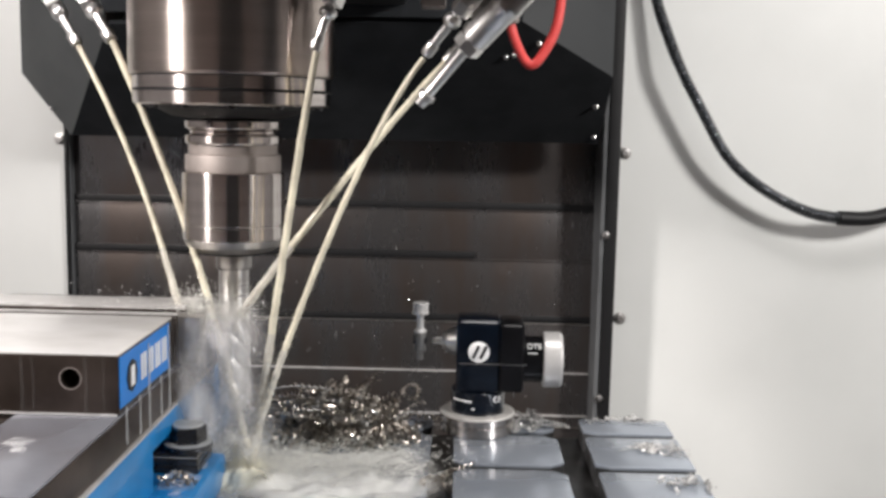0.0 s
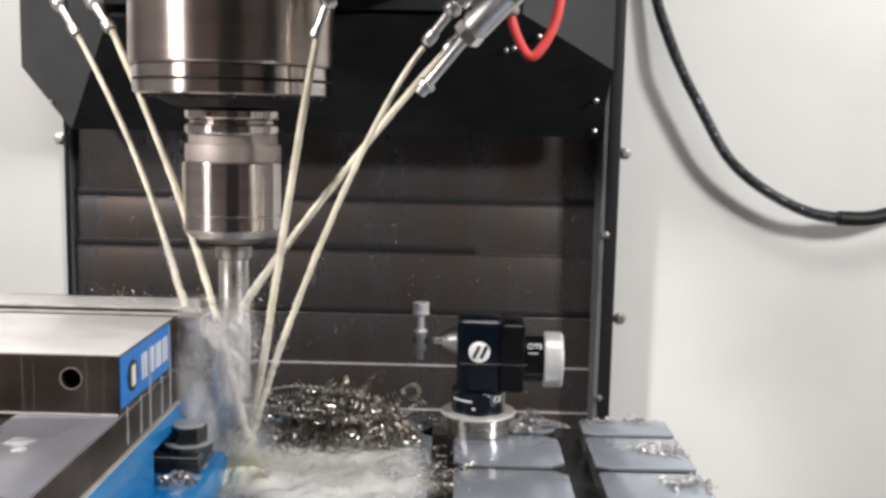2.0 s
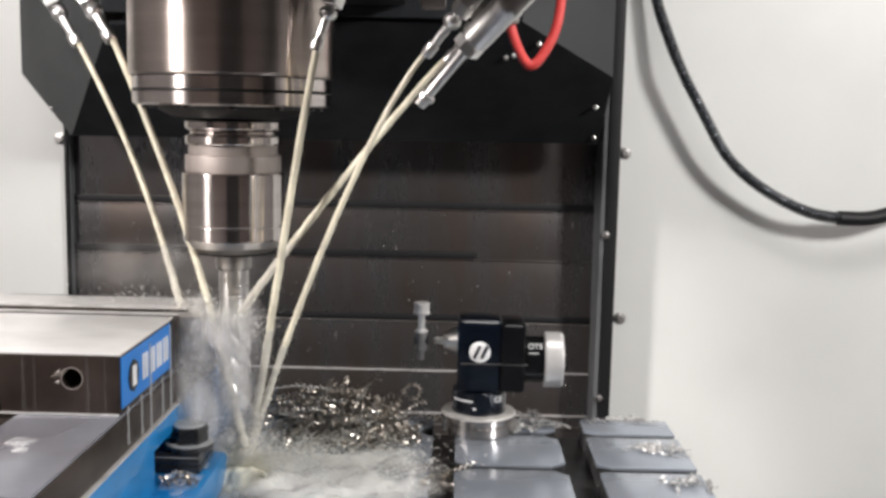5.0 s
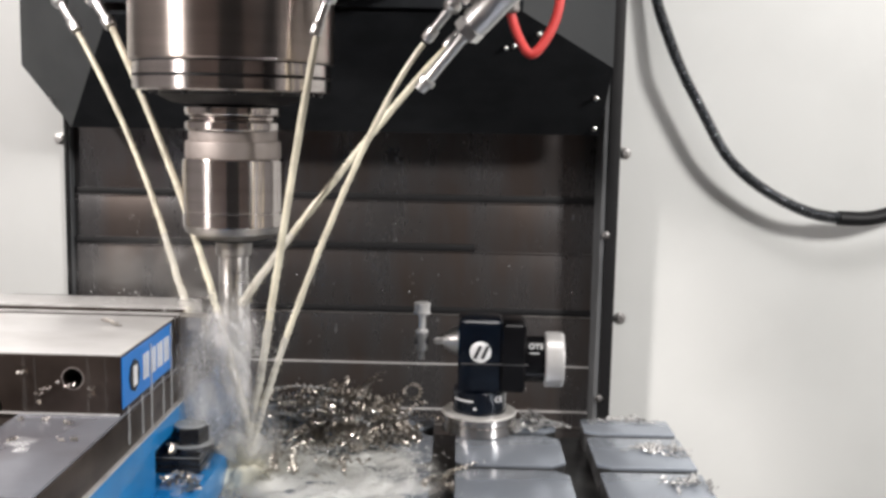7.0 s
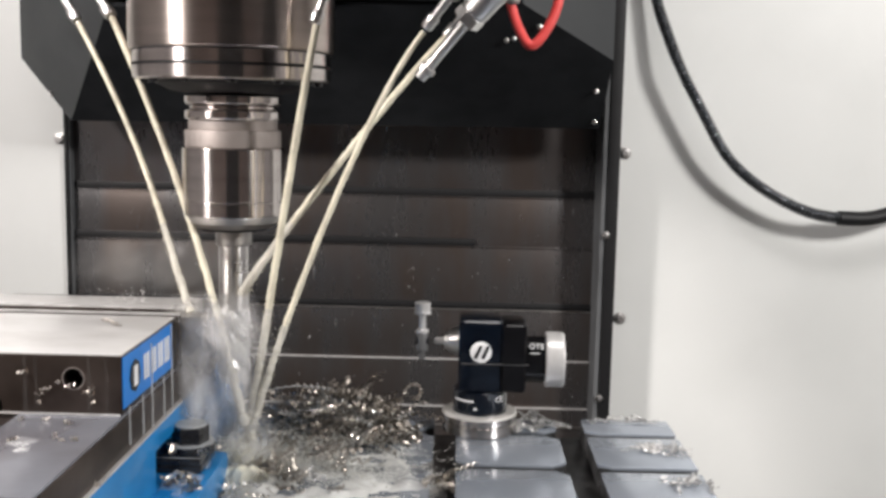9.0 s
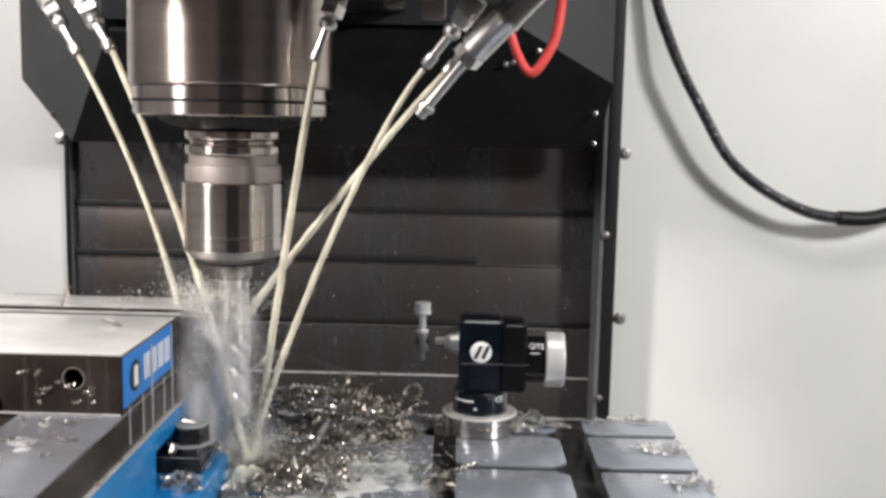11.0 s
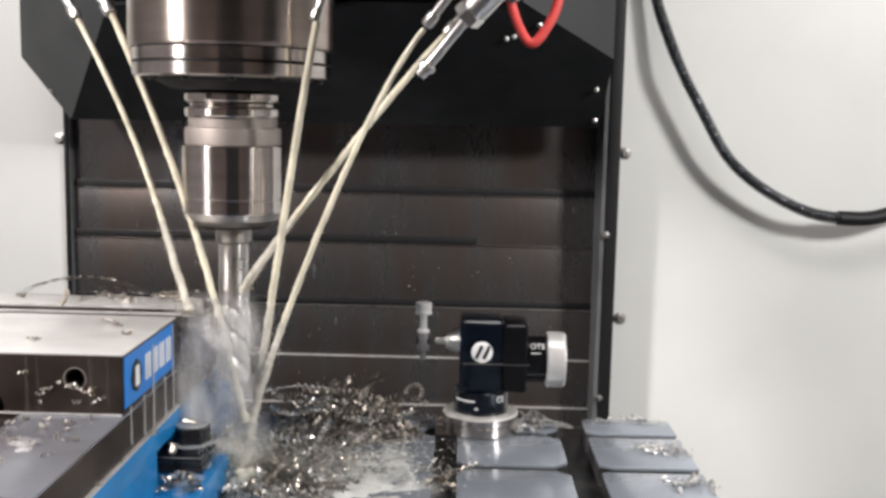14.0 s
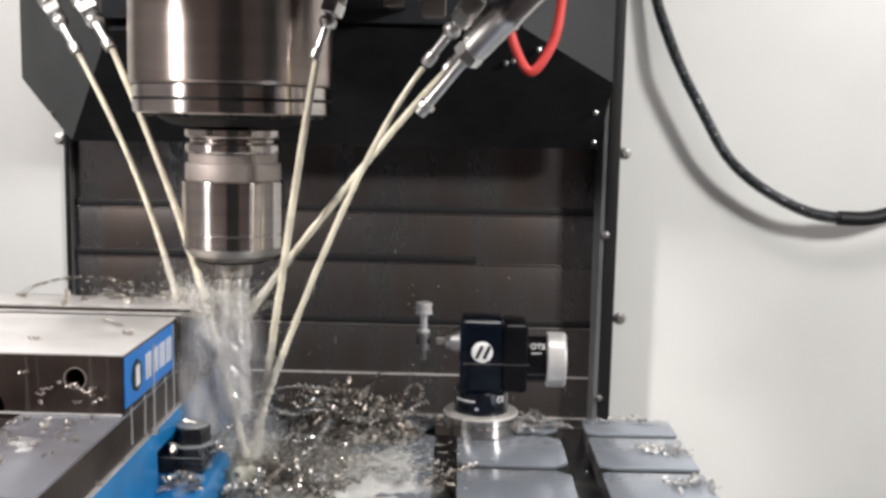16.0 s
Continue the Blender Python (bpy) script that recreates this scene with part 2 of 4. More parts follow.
def tube(points, radius, n=10, bm=None):
    """A round tube; radius is a number or a function of the place from 0 to 1."""
    own = bmesh.new()
    rings = []
    side = Vector((0.3, 1, 0.2))
    for i, q in enumerate(points):
        d = (points[min(i + 1, len(points) - 1)] - points[max(i - 1, 0)]).normalized()
        u = (side - d * side.dot(d)).normalized()
        v = d.cross(u)
        side = u
        r = radius(i / (len(points) - 1)) if callable(radius) else radius
        rings.append([own.verts.new(q + (u * math.cos(2 * math.pi * k / n) + v * math.sin(2 * math.pi * k / n)) * r) for k in range(n)])
    for a, b in zip(rings, rings[1:]):
        for k in range(n):
            own.faces.new((a[k], a[(k + 1) % n], b[(k + 1) % n], b[k]))
    own.faces.new(rings[0][::-1])
    own.faces.new(rings[-1])
    return merge(bm, own)


def block(outline, z0, z1, bevel=0.0):
    """An (x, y) outline pushed from z0 to z1."""
    own = bmesh.new()
    a = [own.verts.new((x, y, z0)) for x, y in outline]
    b = [own.verts.new((x, y, z1)) for x, y in outline]
    own.faces.new(a[::-1])
    own.faces.new(b)
    for i in range(len(a)):
        j = (i + 1) % len(a)
        own.faces.new((a[i], a[j], b[j], b[i]))
    if bevel:
        bmesh.ops.bevel(own, geom=own.edges, offset=bevel, segments=2, profile=0.6, affect="EDGES")
    return own


def carve(ob, cutters):
    """Takes the cutters out of ob's mesh."""
    for bm in cutters:
        me = bpy.data.meshes.new("cutter")
        bmesh.ops.recalc_face_normals(bm, faces=bm.faces)
        bm.to_mesh(me)
        bm.free()
        tool = new("cutter", me)
        tool.parent = ob.parent
        mod = ob.modifiers.new("cut", "BOOLEAN")
        mod.object, mod.operation = tool, "DIFFERENCE"
        got = bpy.data.meshes.new_from_object(ob.evaluated_get(bpy.context.evaluated_depsgraph_get()))
        ob.modifiers.clear()
        ob.data = got
        bpy.data.objects.remove(tool)


def lettering(text, size, m, depth=0.0003):
    """Flat raised letters in the built-in font, as a bmesh."""
    cu = bpy.data.curves.new("letters", "FONT")
    cu.body, cu.size, cu.extrude, cu.align_x, cu.align_y = text, size, depth, "CENTER", "CENTER"
    ob = bpy.data.objects.new("letters", cu)
    scene.collection.objects.link(ob)
    me = bpy.data.meshes.new_from_object(ob)
    bpy.data.objects.remove(ob)
    own = bmesh.new()
    own.from_mesh(me)
    bpy.data.meshes.remove(me)
    bmesh.ops.transform(own, matrix=m, verts=own.verts)
    return own


def screw(parent, at, r=0.0055, name="screw", m=None):
    """A domed cap screw with a socket, facing the operator."""
    m = m or pose(*at, 90, 0, 0)
    return part(name, lathe([(r * 1.35, 0), (r * 1.35, 0.001), (r, 0.0012), (r * 0.97, 0.003), (r * 0.7, 0.0044), (r * 0.42, 0.0046), (r * 0.40, 0.003), (0.0002, 0.003)], m, 16), CHROME, parent)


# ---- enclosure ----
def enclosure():
    back_l = thing("wall_back_left", (0, 0, 0), "white enamelled sheet metal back wall of the enclosure", "wall", kind="structure")
    part("panel", box(-1.20, -0.4664, 1.200, 1.225, -0.70, 1.10), WHITE, back_l)
    screw(back_l, (-0.4720, 1.200, 0.2034))
    back_r = thing("wall_back_right", (0, 0, 0), "white enamelled sheet metal back wall with a bent flange", "wall", kind="structure")
    part("panel", box(0.1797, 1.20, 1.200, 1.225, -0.70, 1.10), WHITE, back_r)
    screw(back_r, (0.1931, 1.200, 0.2011))
    screw(back_r, (0.1950, 1.200, 0.0043))
    # unseen sides; their greys hold down the reflections in chuck and spindle
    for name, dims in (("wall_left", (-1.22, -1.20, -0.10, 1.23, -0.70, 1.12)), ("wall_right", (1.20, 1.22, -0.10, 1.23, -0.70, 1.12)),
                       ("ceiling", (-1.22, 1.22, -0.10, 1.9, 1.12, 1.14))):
        solid(name, box(*dims), {"ceiling": WHITE, "wall_right": PALE_WALL}.get(name, GREY_WALL), "unseen plain sheet closing the enclosure, toned for reflections and bounce", "wall", kind="structure")
    solid("floor", box(-1.22, 1.22, -0.62, 1.9, -0.72, -0.70), SLOT, "dark wet chip pan under the table", "floor", kind="structure")
    # unseen dark panels, added so the polished steel mirrors a dark front
    for name, dims in (("wall_front", (-0.23, 0.43, -0.64, -0.62, -0.70, 1.12)), ("dark_side_1", (-1.22, -1.20, -0.62, -0.10, -0.70, 1.12)), ("dark_side_2", (1.20, 1.22, -0.62, -0.10, -0.70, 1.12)), ("ceiling_front", (-1.22, 1.22, -0.62, -0.10, 1.12, 1.14))):
        solid(name, box(*dims), DARK_WALL, "unseen dark panel added for the dark reflections in the steel", "door", kind="structure")
    # unseen panels whose brown is there to be mirrored by cover and chuck
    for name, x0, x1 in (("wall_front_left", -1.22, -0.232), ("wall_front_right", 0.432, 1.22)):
        solid(name, box(x0, x1, -0.64, -0.62, -0.70, 1.12), BROWN_WALL, "unseen brown-grey panel added for brown reflections in cover and chuck", "wall", kind="structure")
    col = thing("column_frame", (0, 0, 0), "dark grey frame strips beside the way cover", "frame", kind="structure")
    part("side_strip", box(0.1606, 0.1662, 1.150, 1.60, -0.70, 1.10, 0.001), FRAME, col)
    part("seal", box(0.1664, 0.1795, 1.147, 1.60, -0.70, 1.10, 0.001), SEAL, col)
    part("side_strip", box(-0.4618, -0.4600, 1.197, 1.60, -0.70, 1.10, 0.0008), FRAME, col)
    part("seal", box(-0.4662, -0.4620, 1.194, 1.60, -0.70, 1.10, 0.001), SEAL, col)
    part("column", box(-0.4664, 0.1795, 1.60, 1.62, -0.70, 1.10), BLACK, col)
    for z in (0.1097, -0.0802):
        screw(col, (0.1668, 1.147, z), 0.0032)


enclosure()


# ---- way cover: sliding sheets, each lower one proud of the one above ----
def way_cover():
    tops = [0.80, 0.1466, 0.0873, 0.0120, -0.0491, -0.1075, -0.1310]
    share = [0.96, 0.96, 0.96, 0.96, 0.90, 0.55, 0.0]
    for i, (top, s) in enumerate(zip(tops, share)):
        low = tops[i + 1] - 0.035 if i < 6 else -0.69
        y = 1.210 - 0.0028 * i
        c = thing("way_cover_sheet", (0, 0, 0), "wet dark steel telescopic way cover sheet", "way cover", "way cover sheets")
        part("sheet", box(-0.4598, 0.1605, y, y + 0.003, low, top, 0.0008), COVER, c)
        # lower lips get brighter steel for the light their edges catch
        part("lip", box(-0.4596, 0.1603, y - 0.0016, y + 0.003, top - 0.0008, top + 0.0008, 0.0003), BRIGHT if i in (4, 5) else SATIN if i > 2 else COVER, c)
        COVERS.append((c, s))
        # black strips stand in for the shade above the sheet joints
        if i == 0:
            part("shade_band", box(-0.4594, 0.1602, y - 0.004, y + 0.001, 0.1475, 0.156, 0.001), SEAL, c)
        if i == 1:
            part("shade_band", box(-0.4594, 0.02, y - 0.004, y + 0.001, 0.0885, 0.097, 0.001), SEAL, c)
        if i == 2:
            part("shade_band", box(-0.4594, 0.1602, y - 0.004, y + 0.001, 0.0135, 0.021, 0.001), SEAL, c)


way_cover()


# ---- spindle head ----
AX, AY = -0.1523, 0.684


def spindle_head():
    h = thing("spindle_head", (0, 0, 0), "black enamelled spindle head with a polished steel nose", "spindle head", borne=HEAD_BORNE)
    own, low = bmesh.new(), bmesh.new()
    # the sloping underside meets a vertical flank on one side and two chamfered faces
    low_l, low_r = (-0.428, 1.12, 0.2285), (0.151, 1.12, 0.2315)
    mid_l, mid_r = (-0.340, 0.98, 0.330), (0.151, 1.0355, 0.3003)
    tip_r, tip_l = (0.056, 0.981, 0.3485), (-0.336, 0.976, 0.338)
    side_l = (-0.481, 1.12, 0.295)
    for q in ((low_l, mid_l, (-0.340, 0.98, 1.0), (-0.481, 1.12, 1.0), side_l),
              (mid_r, (0.151, 1.0355, 1.0), (0.056, 0.981, 1.0), tip_r),
              (low_r, (0.151, 1.142, 0.2315), (0.151, 1.142, 1.0), (0.151, 1.0355, 1.0), mid_r),
              (side_l, (-0.481, 1.12, 1.0), (-0.481, 1.142, 1.0), (-0.481, 1.142, 0.295)),
              (side_l, (-0.481, 1.142, 0.295), (-0.428, 1.142, 0.2285), low_l),
              (low_l, (-0.428, 1.142, 0.2285), (0.151, 1.142, 0.2315), low_r)):
        own.faces.new([own.verts.new(v) for v in q])
    bmesh.ops.remove_doubles(own, verts=own.verts, dist=0.00005)
    cover = part("head_cover", own, HEAD_GREY, h, "dark grey enamelled cover")
    front = [low.verts.new(v) for v in (low_l, low_r, mid_r, tip_r, tip_l, mid_l)]
    behind = [low.verts.new(v.co + Vector((0, 0.004, 0.004))) for v in front]
    low.faces.new(front)
    low.faces.new(behind[::-1])
    for i in range(6):
        low.faces.new((front[i], behind[i], behind[(i + 1) % 6], front[(i + 1) % 6]))
    part("underside_panel", low, MATTE, h, "matte near-black underside")
    part("front_panel", box(-0.3398, 0.0560, 0.970, 0.9796, 0.3490, 1.0, 0.001), MATTE, h)
    part("head_casting", box(AX - 0.10, AX + 0.10, AY - 0.12, 1.0, 0.36, 0.9, 0.008), BLACK, h)
    # unseen block, added to keep the right work light off the spindle
    part("light_blocker", box(AX + 0.10, AX + 0.27, AY - 0.22, AY - 0.055, 0.343, 0.6, 0.006), BLACK, h)
    part("hose_bracket", box(-0.027, -0.011, 0.652, 0.668, 0.3265, 0.362, 0.003), NECK, h, "dull brown hose bracket")
    part("hose_fitting", lathe([(0.0035, 0.3325), (0.0062, 0.3335), (0.0062, 0.3400), (0.0048, 0.3410), (0.0048, 0.362)], pose(-0.0443, 0.660, 0), 20), NECK, h)
    for x, y, z in ((0.1395, 1.070, 0.2705), (0.1440, 1.110, 0.2385), (-0.448, 1.118, 0.258), (0.0735, 1.000, 0.3292), (0.050, 1.012, 0.3185), (0.043, 1.014, 0.3165)):
        screw(cover, (x, y, z), 0.0019)
    part("coolant_manifold", box(-0.064, -0.016, 0.600, 0.650, 0.3365, 0.360, 0.004), SATIN, h)
    c = pose(AX, AY, 0)
    part("spindle_housing", lathe([(0.060, 0.45), (0.0665, 0.448), (0.0670, 0.440), (0.0670, 0.2835), (0.0664, 0.2822), (0.0640, 0.2815)], c, 72), SPINDLE, h, "polished bronze-tinted steel housing")
    ring = part("nose_ring", lathe([(0.0615, 0.2818), (0.0645, 0.2812), (0.0648, 0.2735), (0.0640, 0.2728), (0.0640, 0.2722), (0.0648, 0.2715), (0.0646, 0.2640), (0.0632, 0.2630), (0.045, 0.2625), (0.044, 0.2665), (0.028, 0.2665)], c, 72), CHUCK, h)
    for z in (0.2816, 0.2725):
        part("ring_seam", lathe([(0.0630, z - 0.0005), (0.0650, z - 0.0005), (0.0650, z + 0.0005), (0.0630, z + 0.0005)], c, 72, closed=True), SEAL, h)
    part("nose_seal", lathe([(0.0520, 0.2650), (0.0500, 0.2610), (0.0400, 0.2560), (0.0300, 0.2545), (0.0240, 0.2545), (0.0235, 0.2655)], c, 48), SEAL, h)
    for k in range(12):
        a2 = 2 * math.pi * (k + 0.4) / 12
        part("bolt", lathe([(0.0030, 0.2635), (0.0030, 0.2612), (0.0026, 0.2607), (0.0016, 0.2607), (0.0015, 0.2620)], pose(AX + 0.0565 * math.cos(a2), AY + 0.0565 * math.sin(a2), 0), 12), OXIDE, ring)
    return h


spindle_head()


def tool_holder():
    h = thing("tool_holder", (AX, AY, 0.2), "steel milling chuck with grooved flange in the spindle", "tool holder", borne=HEAD_BORNE)
    c = pose(0, 0, -0.2)
    part("gauge_cone", lathe([(0.0222, 0.264), (0.0222, 0.2530)], c, 40), SEAL, h)
    part("flange", lathe([(0.0240, 0.2535), (0.0312, 0.2535), (0.0318, 0.2527), (0.0318, 0.2487), (0.0311, 0.2478), (0.0285, 0.2462), (0.0285, 0.2452), (0.0311, 0.2438), (0.0318, 0.2430), (0.0318, 0.2388), (0.0311, 0.2378), (0.0295, 0.2374)], c, 64), CHUCK, h)
    part("neck", lathe([(0.0294, 0.2378), (0.0294, 0.2312), (0.0316, 0.2306), (0.0318, 0.2298), (0.0318, 0.2200), (0.0312, 0.2192)], c, 64), NECK, h)
    part("chuck_body", lathe([(0.0310, 0.2193), (0.0336, 0.2190), (0.0339, 0.2183), (0.0339, 0.1850), (0.0336, 0.1845), (0.0336, 0.1838), (0.0339, 0.1833), (0.0339, 0.1752), (0.0336, 0.1745)], c, 72), CHUCK, h)
    part("nose_nut", lathe([(0.0335, 0.1744), (0.0318, 0.1700), (0.0262, 0.1662), (0.0235, 0.1656), (0.0150, 0.1656), (0.0150, 0.168)], c, 64), SATIN, h)
    part("seal_ring", lathe([(0.0232, 0.1657), (0.0222, 0.1642), (0.0125, 0.1638), (0.0122, 0.1655)], c, 48), SEAL, h)


tool_holder()


def end_mill():
    e = thing("end_mill", (AX, AY, 0.1), "bright steel end mill with spiral flutes in the chuck", "end mill", borne=HEAD_BORNE)
    part("collar", lathe([(0.0110, 0.0665), (0.0122, 0.0655), (0.0122, 0.0545), (0.0116, 0.0533), (0.0098, 0.0530)], None, 48), SATIN, e)
    part("shank", lathe([(0.0102, 0.0535), (0.0102, 0.012), (0.0100, 0.010)], None, 48), MILL, e)
    own = bmesh.new()
    n, steps = 40, 26
    rings = []
    for i in range(steps + 1):
        z = 0.0105 - 0.052 * i / steps
        tw = -i * 0.19
        rings.append([own.verts.new(((0.0109 - 0.0020 * max(0, math.cos(4 * (a + tw))) ** 2) * math.cos(a), (0.0109 - 0.0020 * max(0, math.cos(4 * (a + tw))) ** 2) * math.sin(a), z)) for a in (2 * math.pi * k / n for k in range(n))])
    for a, b in zip(rings, rings[1:]):
        for k in range(n):
            own.faces.new((a[k], a[(k + 1) % n], b[(k + 1) % n], b[k]))
    own.faces.new(rings[0][::-1])
    own.faces.new(rings[-1])
    part("fluted_tip", own, BRIGHT, e)


end_mill()


# ---- coolant nozzles, jets, air hose ----
def nozzle(a, b, hexes=True, r=0.0032, label="chrome coolant nozzle on the spindle head"):
    """A jointed nozzle from its root at a to its mouth at b."""
    n = thing("coolant_nozzle", a, label, "coolant nozzle", "coolant nozzles", borne=HEAD_BORNE)
    m, d = along((0, 0, 0), Vector(b) - Vector(a))
    part("pipe", lathe([(r, -0.02), (r, d * 0.25), (r * 0.95, d * 0.3), (r * 0.85, d * 0.82)], m, 20), CHROME, n)
    part("tip", lathe([(r * 0.9, d * 0.72), (r * 1.12, d * 0.73), (r * 1.22, d * 0.76), (r * 1.22, d * 0.96), (r * 1.0, d * 1.0), (r * 0.6, d * 1.0), (r * 0.55, d * 0.95)], m, 20), CHROME, n)
    if hexes:
        part("ball_joint", lathe([(r * 0.8, d * 0.04), (r * 1.5, d * 0.09), (r * 1.8, d * 0.17), (r * 1.6, d * 0.25), (r * 0.9, d * 0.32)], m, 20), CHROME, n)
        part("square_nut", lathe([(r * 2.0, -d * 0.30), (r * 2.3, -d * 0.27), (r * 2.3, -d * 0.02), (r * 2.0, d * 0.01)], m, 4), CHROME, n)
    part("elbow", lathe([(r * 1.9, -0.012 - d * 0.25), (r * 2.1, -0.009 - d * 0.25), (r * 2.1, -d * 0.25), (r * 1.2, -d * 0.25)], m, 20), SATIN, n)
    return n


def nozzles():
    nozzle((-0.2872, 0.7287, 0.3296), (-0.2655, 0.7103, 0.3026))
    nozzle((-0.2571, 0.7141, 0.3298), (-0.2387, 0.7010, 0.3053), r=0.0037)
    nozzle((-0.0811, 0.6354, 0.3253), (-0.0905, 0.6315, 0.2974))
    nozzle((-0.0031, 0.6208, 0.3205), (-0.0226, 0.6323, 0.2961))
    nozzle((0.0090, 0.6610, 0.3190), (-0.0105, 0.6573, 0.2928))
    # the long air gun
    a, b = Vector((0.0040, 0.6184, 0.3020)), Vector((-0.0250, 0.6284, 0.2667))
    g = thing("air_nozzle", a, "chrome air blast nozzle with a stepped barrel", "air nozzle", borne=HEAD_BORNE)
    m, d = along((0, 0, 0), b - a)
    up, _ = along((0, 0, 0), Vector((0.0273, 0.6068, 0.3257)) - a)
    part("barrel", lathe([(0.0074, 0.003), (0.0086, 0.004), (0.0089, 0.006), (0.0089, 0.030), (0.0094, 0.031), (0.0094, 0.036), (0.0089, 0.037), (0.0089, 0.075)], up, 36), CHROME, g)
    part("hex_collar", lathe([(0.0078, -0.0045), (0.0092, -0.0035), (0.0092, 0.0025), (0.0078, 0.0035)], up, 6), CHROME, g)
    part("pipe", lathe([(0.0042, -0.004), (0.0042, 0.006), (0.0034, 0.008), (0.0033, d * 0.84)], m, 24), CHROME, g)
    part("tip", lathe([(0.0036, d * 0.83), (0.0054, d * 0.84), (0.0055, d * 0.90), (0.0042, d * 0.92), (0.0036, d * 1.02), (0.0022, d * 1.02), (0.0020, d * 0.97)], m, 24), CHROME, g)


nozzles()


def jet(points, r0, r1, seed):
    """A rope of coolant: swollen, twisted and thinning on its way."""
    # an even cubic through the way points, held fast at the mouth
    t = np.linspace(0, 1, len(points))
    hold = np.where(t == 0, 12.0, 1.0)
    curve = [np.polyfit(t, [p[a] for p in points], 3, w=hold) for a in range(3)]
    path = [Vector([float(np.polyval(c, u)) for c in curve]) for u in np.linspace(0, 1, 40 * (len(points) - 1) + 1)]
    o = Vector(points[0])

    def radius(t):
        return r0 + (r1 - r0) * t + 0.0009 * (0.15 + t * t) * noise.noise((t * 34, seed, 0)) + 0.0004 * (0.30 + t) * noise.noise((t * 90, seed, 3)) + 0.0003 * (0.4 + t) * noise.noise((t * 260, seed, 7))
    q = [p - o + Vector((noise.noise((i * 0.088, seed, 1)), noise.noise((i * 0.088, seed, 5)), 0)) * 0.0007 * (i / len(path)) for i, p in enumerate(path)]
    k0 = int(len(q) * 0.62)
    rope = solid("coolant_jet", tube(q[:k0 + 2], lambda t: radius(t * 0.62), 12), COOLANT, "milky yellow jet of coolant falling from a nozzle", "coolant jet", "coolant jets", JETS, at=o)
    # the lower part breaks up into a thinner, frothing tail with loose drops round it
    part("tail", tube(q[k0:], lambda t: radius(0.62 + 0.38 * t) * (1 + 0.25 * t), 12), TAIL, rope, "frothing tail of the jet")
    rng = random.Random(900 + seed)
    verts, faces = [], []
    for _ in range(1100):
        t = rng.random() ** 0.6
        c = q[min(len(q) - 1, int(t * len(q)))]
        k = rng.uniform(0.00008, 0.00018)
        c = c + Vector((rng.gauss(0, 1), rng.gauss(0, 1), 0)) * r1 * (0.35 + t * 0.55) + Vector((0, 0, rng.uniform(-0.002, 0.002)))
        n = len(verts)
        verts += [c + Vector((0, 0, k * 5)), c + Vector((k, 0, 0)), c + Vector((-k * 0.5, k, 0)), c + Vector((-k * 0.5, -k, 0)), c - Vector((0, 0, k * 5))]
        faces += [(n, n + 1, n + 2), (n, n + 2, n + 3), (n, n + 3, n + 1), (n + 4, n + 2, n + 1), (n + 4, n + 3, n + 2), (n + 4, n + 1, n + 3)]
    me = bpy.data.meshes.new("spray_fringe")
    me.from_pydata([tuple(v) for v in verts], [], faces)
    me.materials.append(COOLANT)
    fringe = new("spray_fringe", me)
    fringe.parent = rope
    tagged(fringe, "loose drops round the jet", kind="stuff")


def jets():
    jet([(-0.2650, 0.7102, 0.3019), (-0.2276, 0.6922, 0.2379), (-0.2054, 0.6758, 0.1881), (-0.1877, 0.6609, 0.1505), (-0.1710, 0.6412, 0.1142)], 0.0019, 0.0021, 1)
    jet([(-0.2384, 0.7010, 0.3053), (-0.2110, 0.6891, 0.2510), (-0.1809, 0.6705, 0.1838), (-0.1701, 0.6593, 0.1515), (-0.1544, 0.6467, 0.1158), (-0.1387, 0.6359, 0.0709), (-0.1337, 0.6326, 0.0457)], 0.0023, 0.0024, 2)
    jet([(-0.0891, 0.6315, 0.2971), (-0.0975, 0.6355, 0.2524), (-0.1063, 0.6400, 0.2118), (-0.1132, 0.6424, 0.1547), (-0.1232, 0.6453, 0.1019), (-0.1289, 0.6453, 0.0648), (-0.1348, 0.6442, 0.0270)], 0.0023, 0.0026, 3)
    jet([(-0.0236, 0.6321, 0.2940), (-0.0458, 0.6370, 0.2580), (-0.0738, 0.6397, 0.2055), (-0.0939, 0.6418, 0.1483), (-0.1171, 0.6439, 0.0911), (-0.1290, 0.6433, 0.0520), (-0.1340, 0.6424, 0.0280)], 0.0018, 0.0024, 4)
    jet([(-0.0105, 0.6573, 0.2928), (-0.0254, 0.6544, 0.2730), (-0.0612, 0.6541, 0.2367), (-0.0832, 0.6545, 0.2044), (-0.1153, 0.6568, 0.1642), (-0.1360, 0.6595, 0.1342), (-0.1414, 0.6603, 0.1257)], 0.0022, 0.0025, 5)


jets()


def air_hose():
    pts = [(0.0350, 0.871, 0.372), (0.0398, 0.8709, 0.336), (0.0485, 0.868, 0.3125), (0.0578, 0.8662, 0.3025), (0.0688, 0.868, 0.3140), (0.0785, 0.871, 0.336), (0.0830, 0.873, 0.372)]
    o = Vector(pts[3])
    hose = solid("air_hose", tube([p - o for p in smooth_path(pts, 8)], 0.0042, 14), RED, "loop of red rubber air hose on the head", "hose", borne=HEAD_BORNE, at=o)
    part("ferrule", lathe([(0.0046, -0.002), (0.0058, 0.0), (0.0058, 0.009), (0.0050, 0.011)], pose(-0.0165, 0.003, 0.036, 8, -8, 0), 16), SATIN, hose, "steel ferrule")


air_hose()


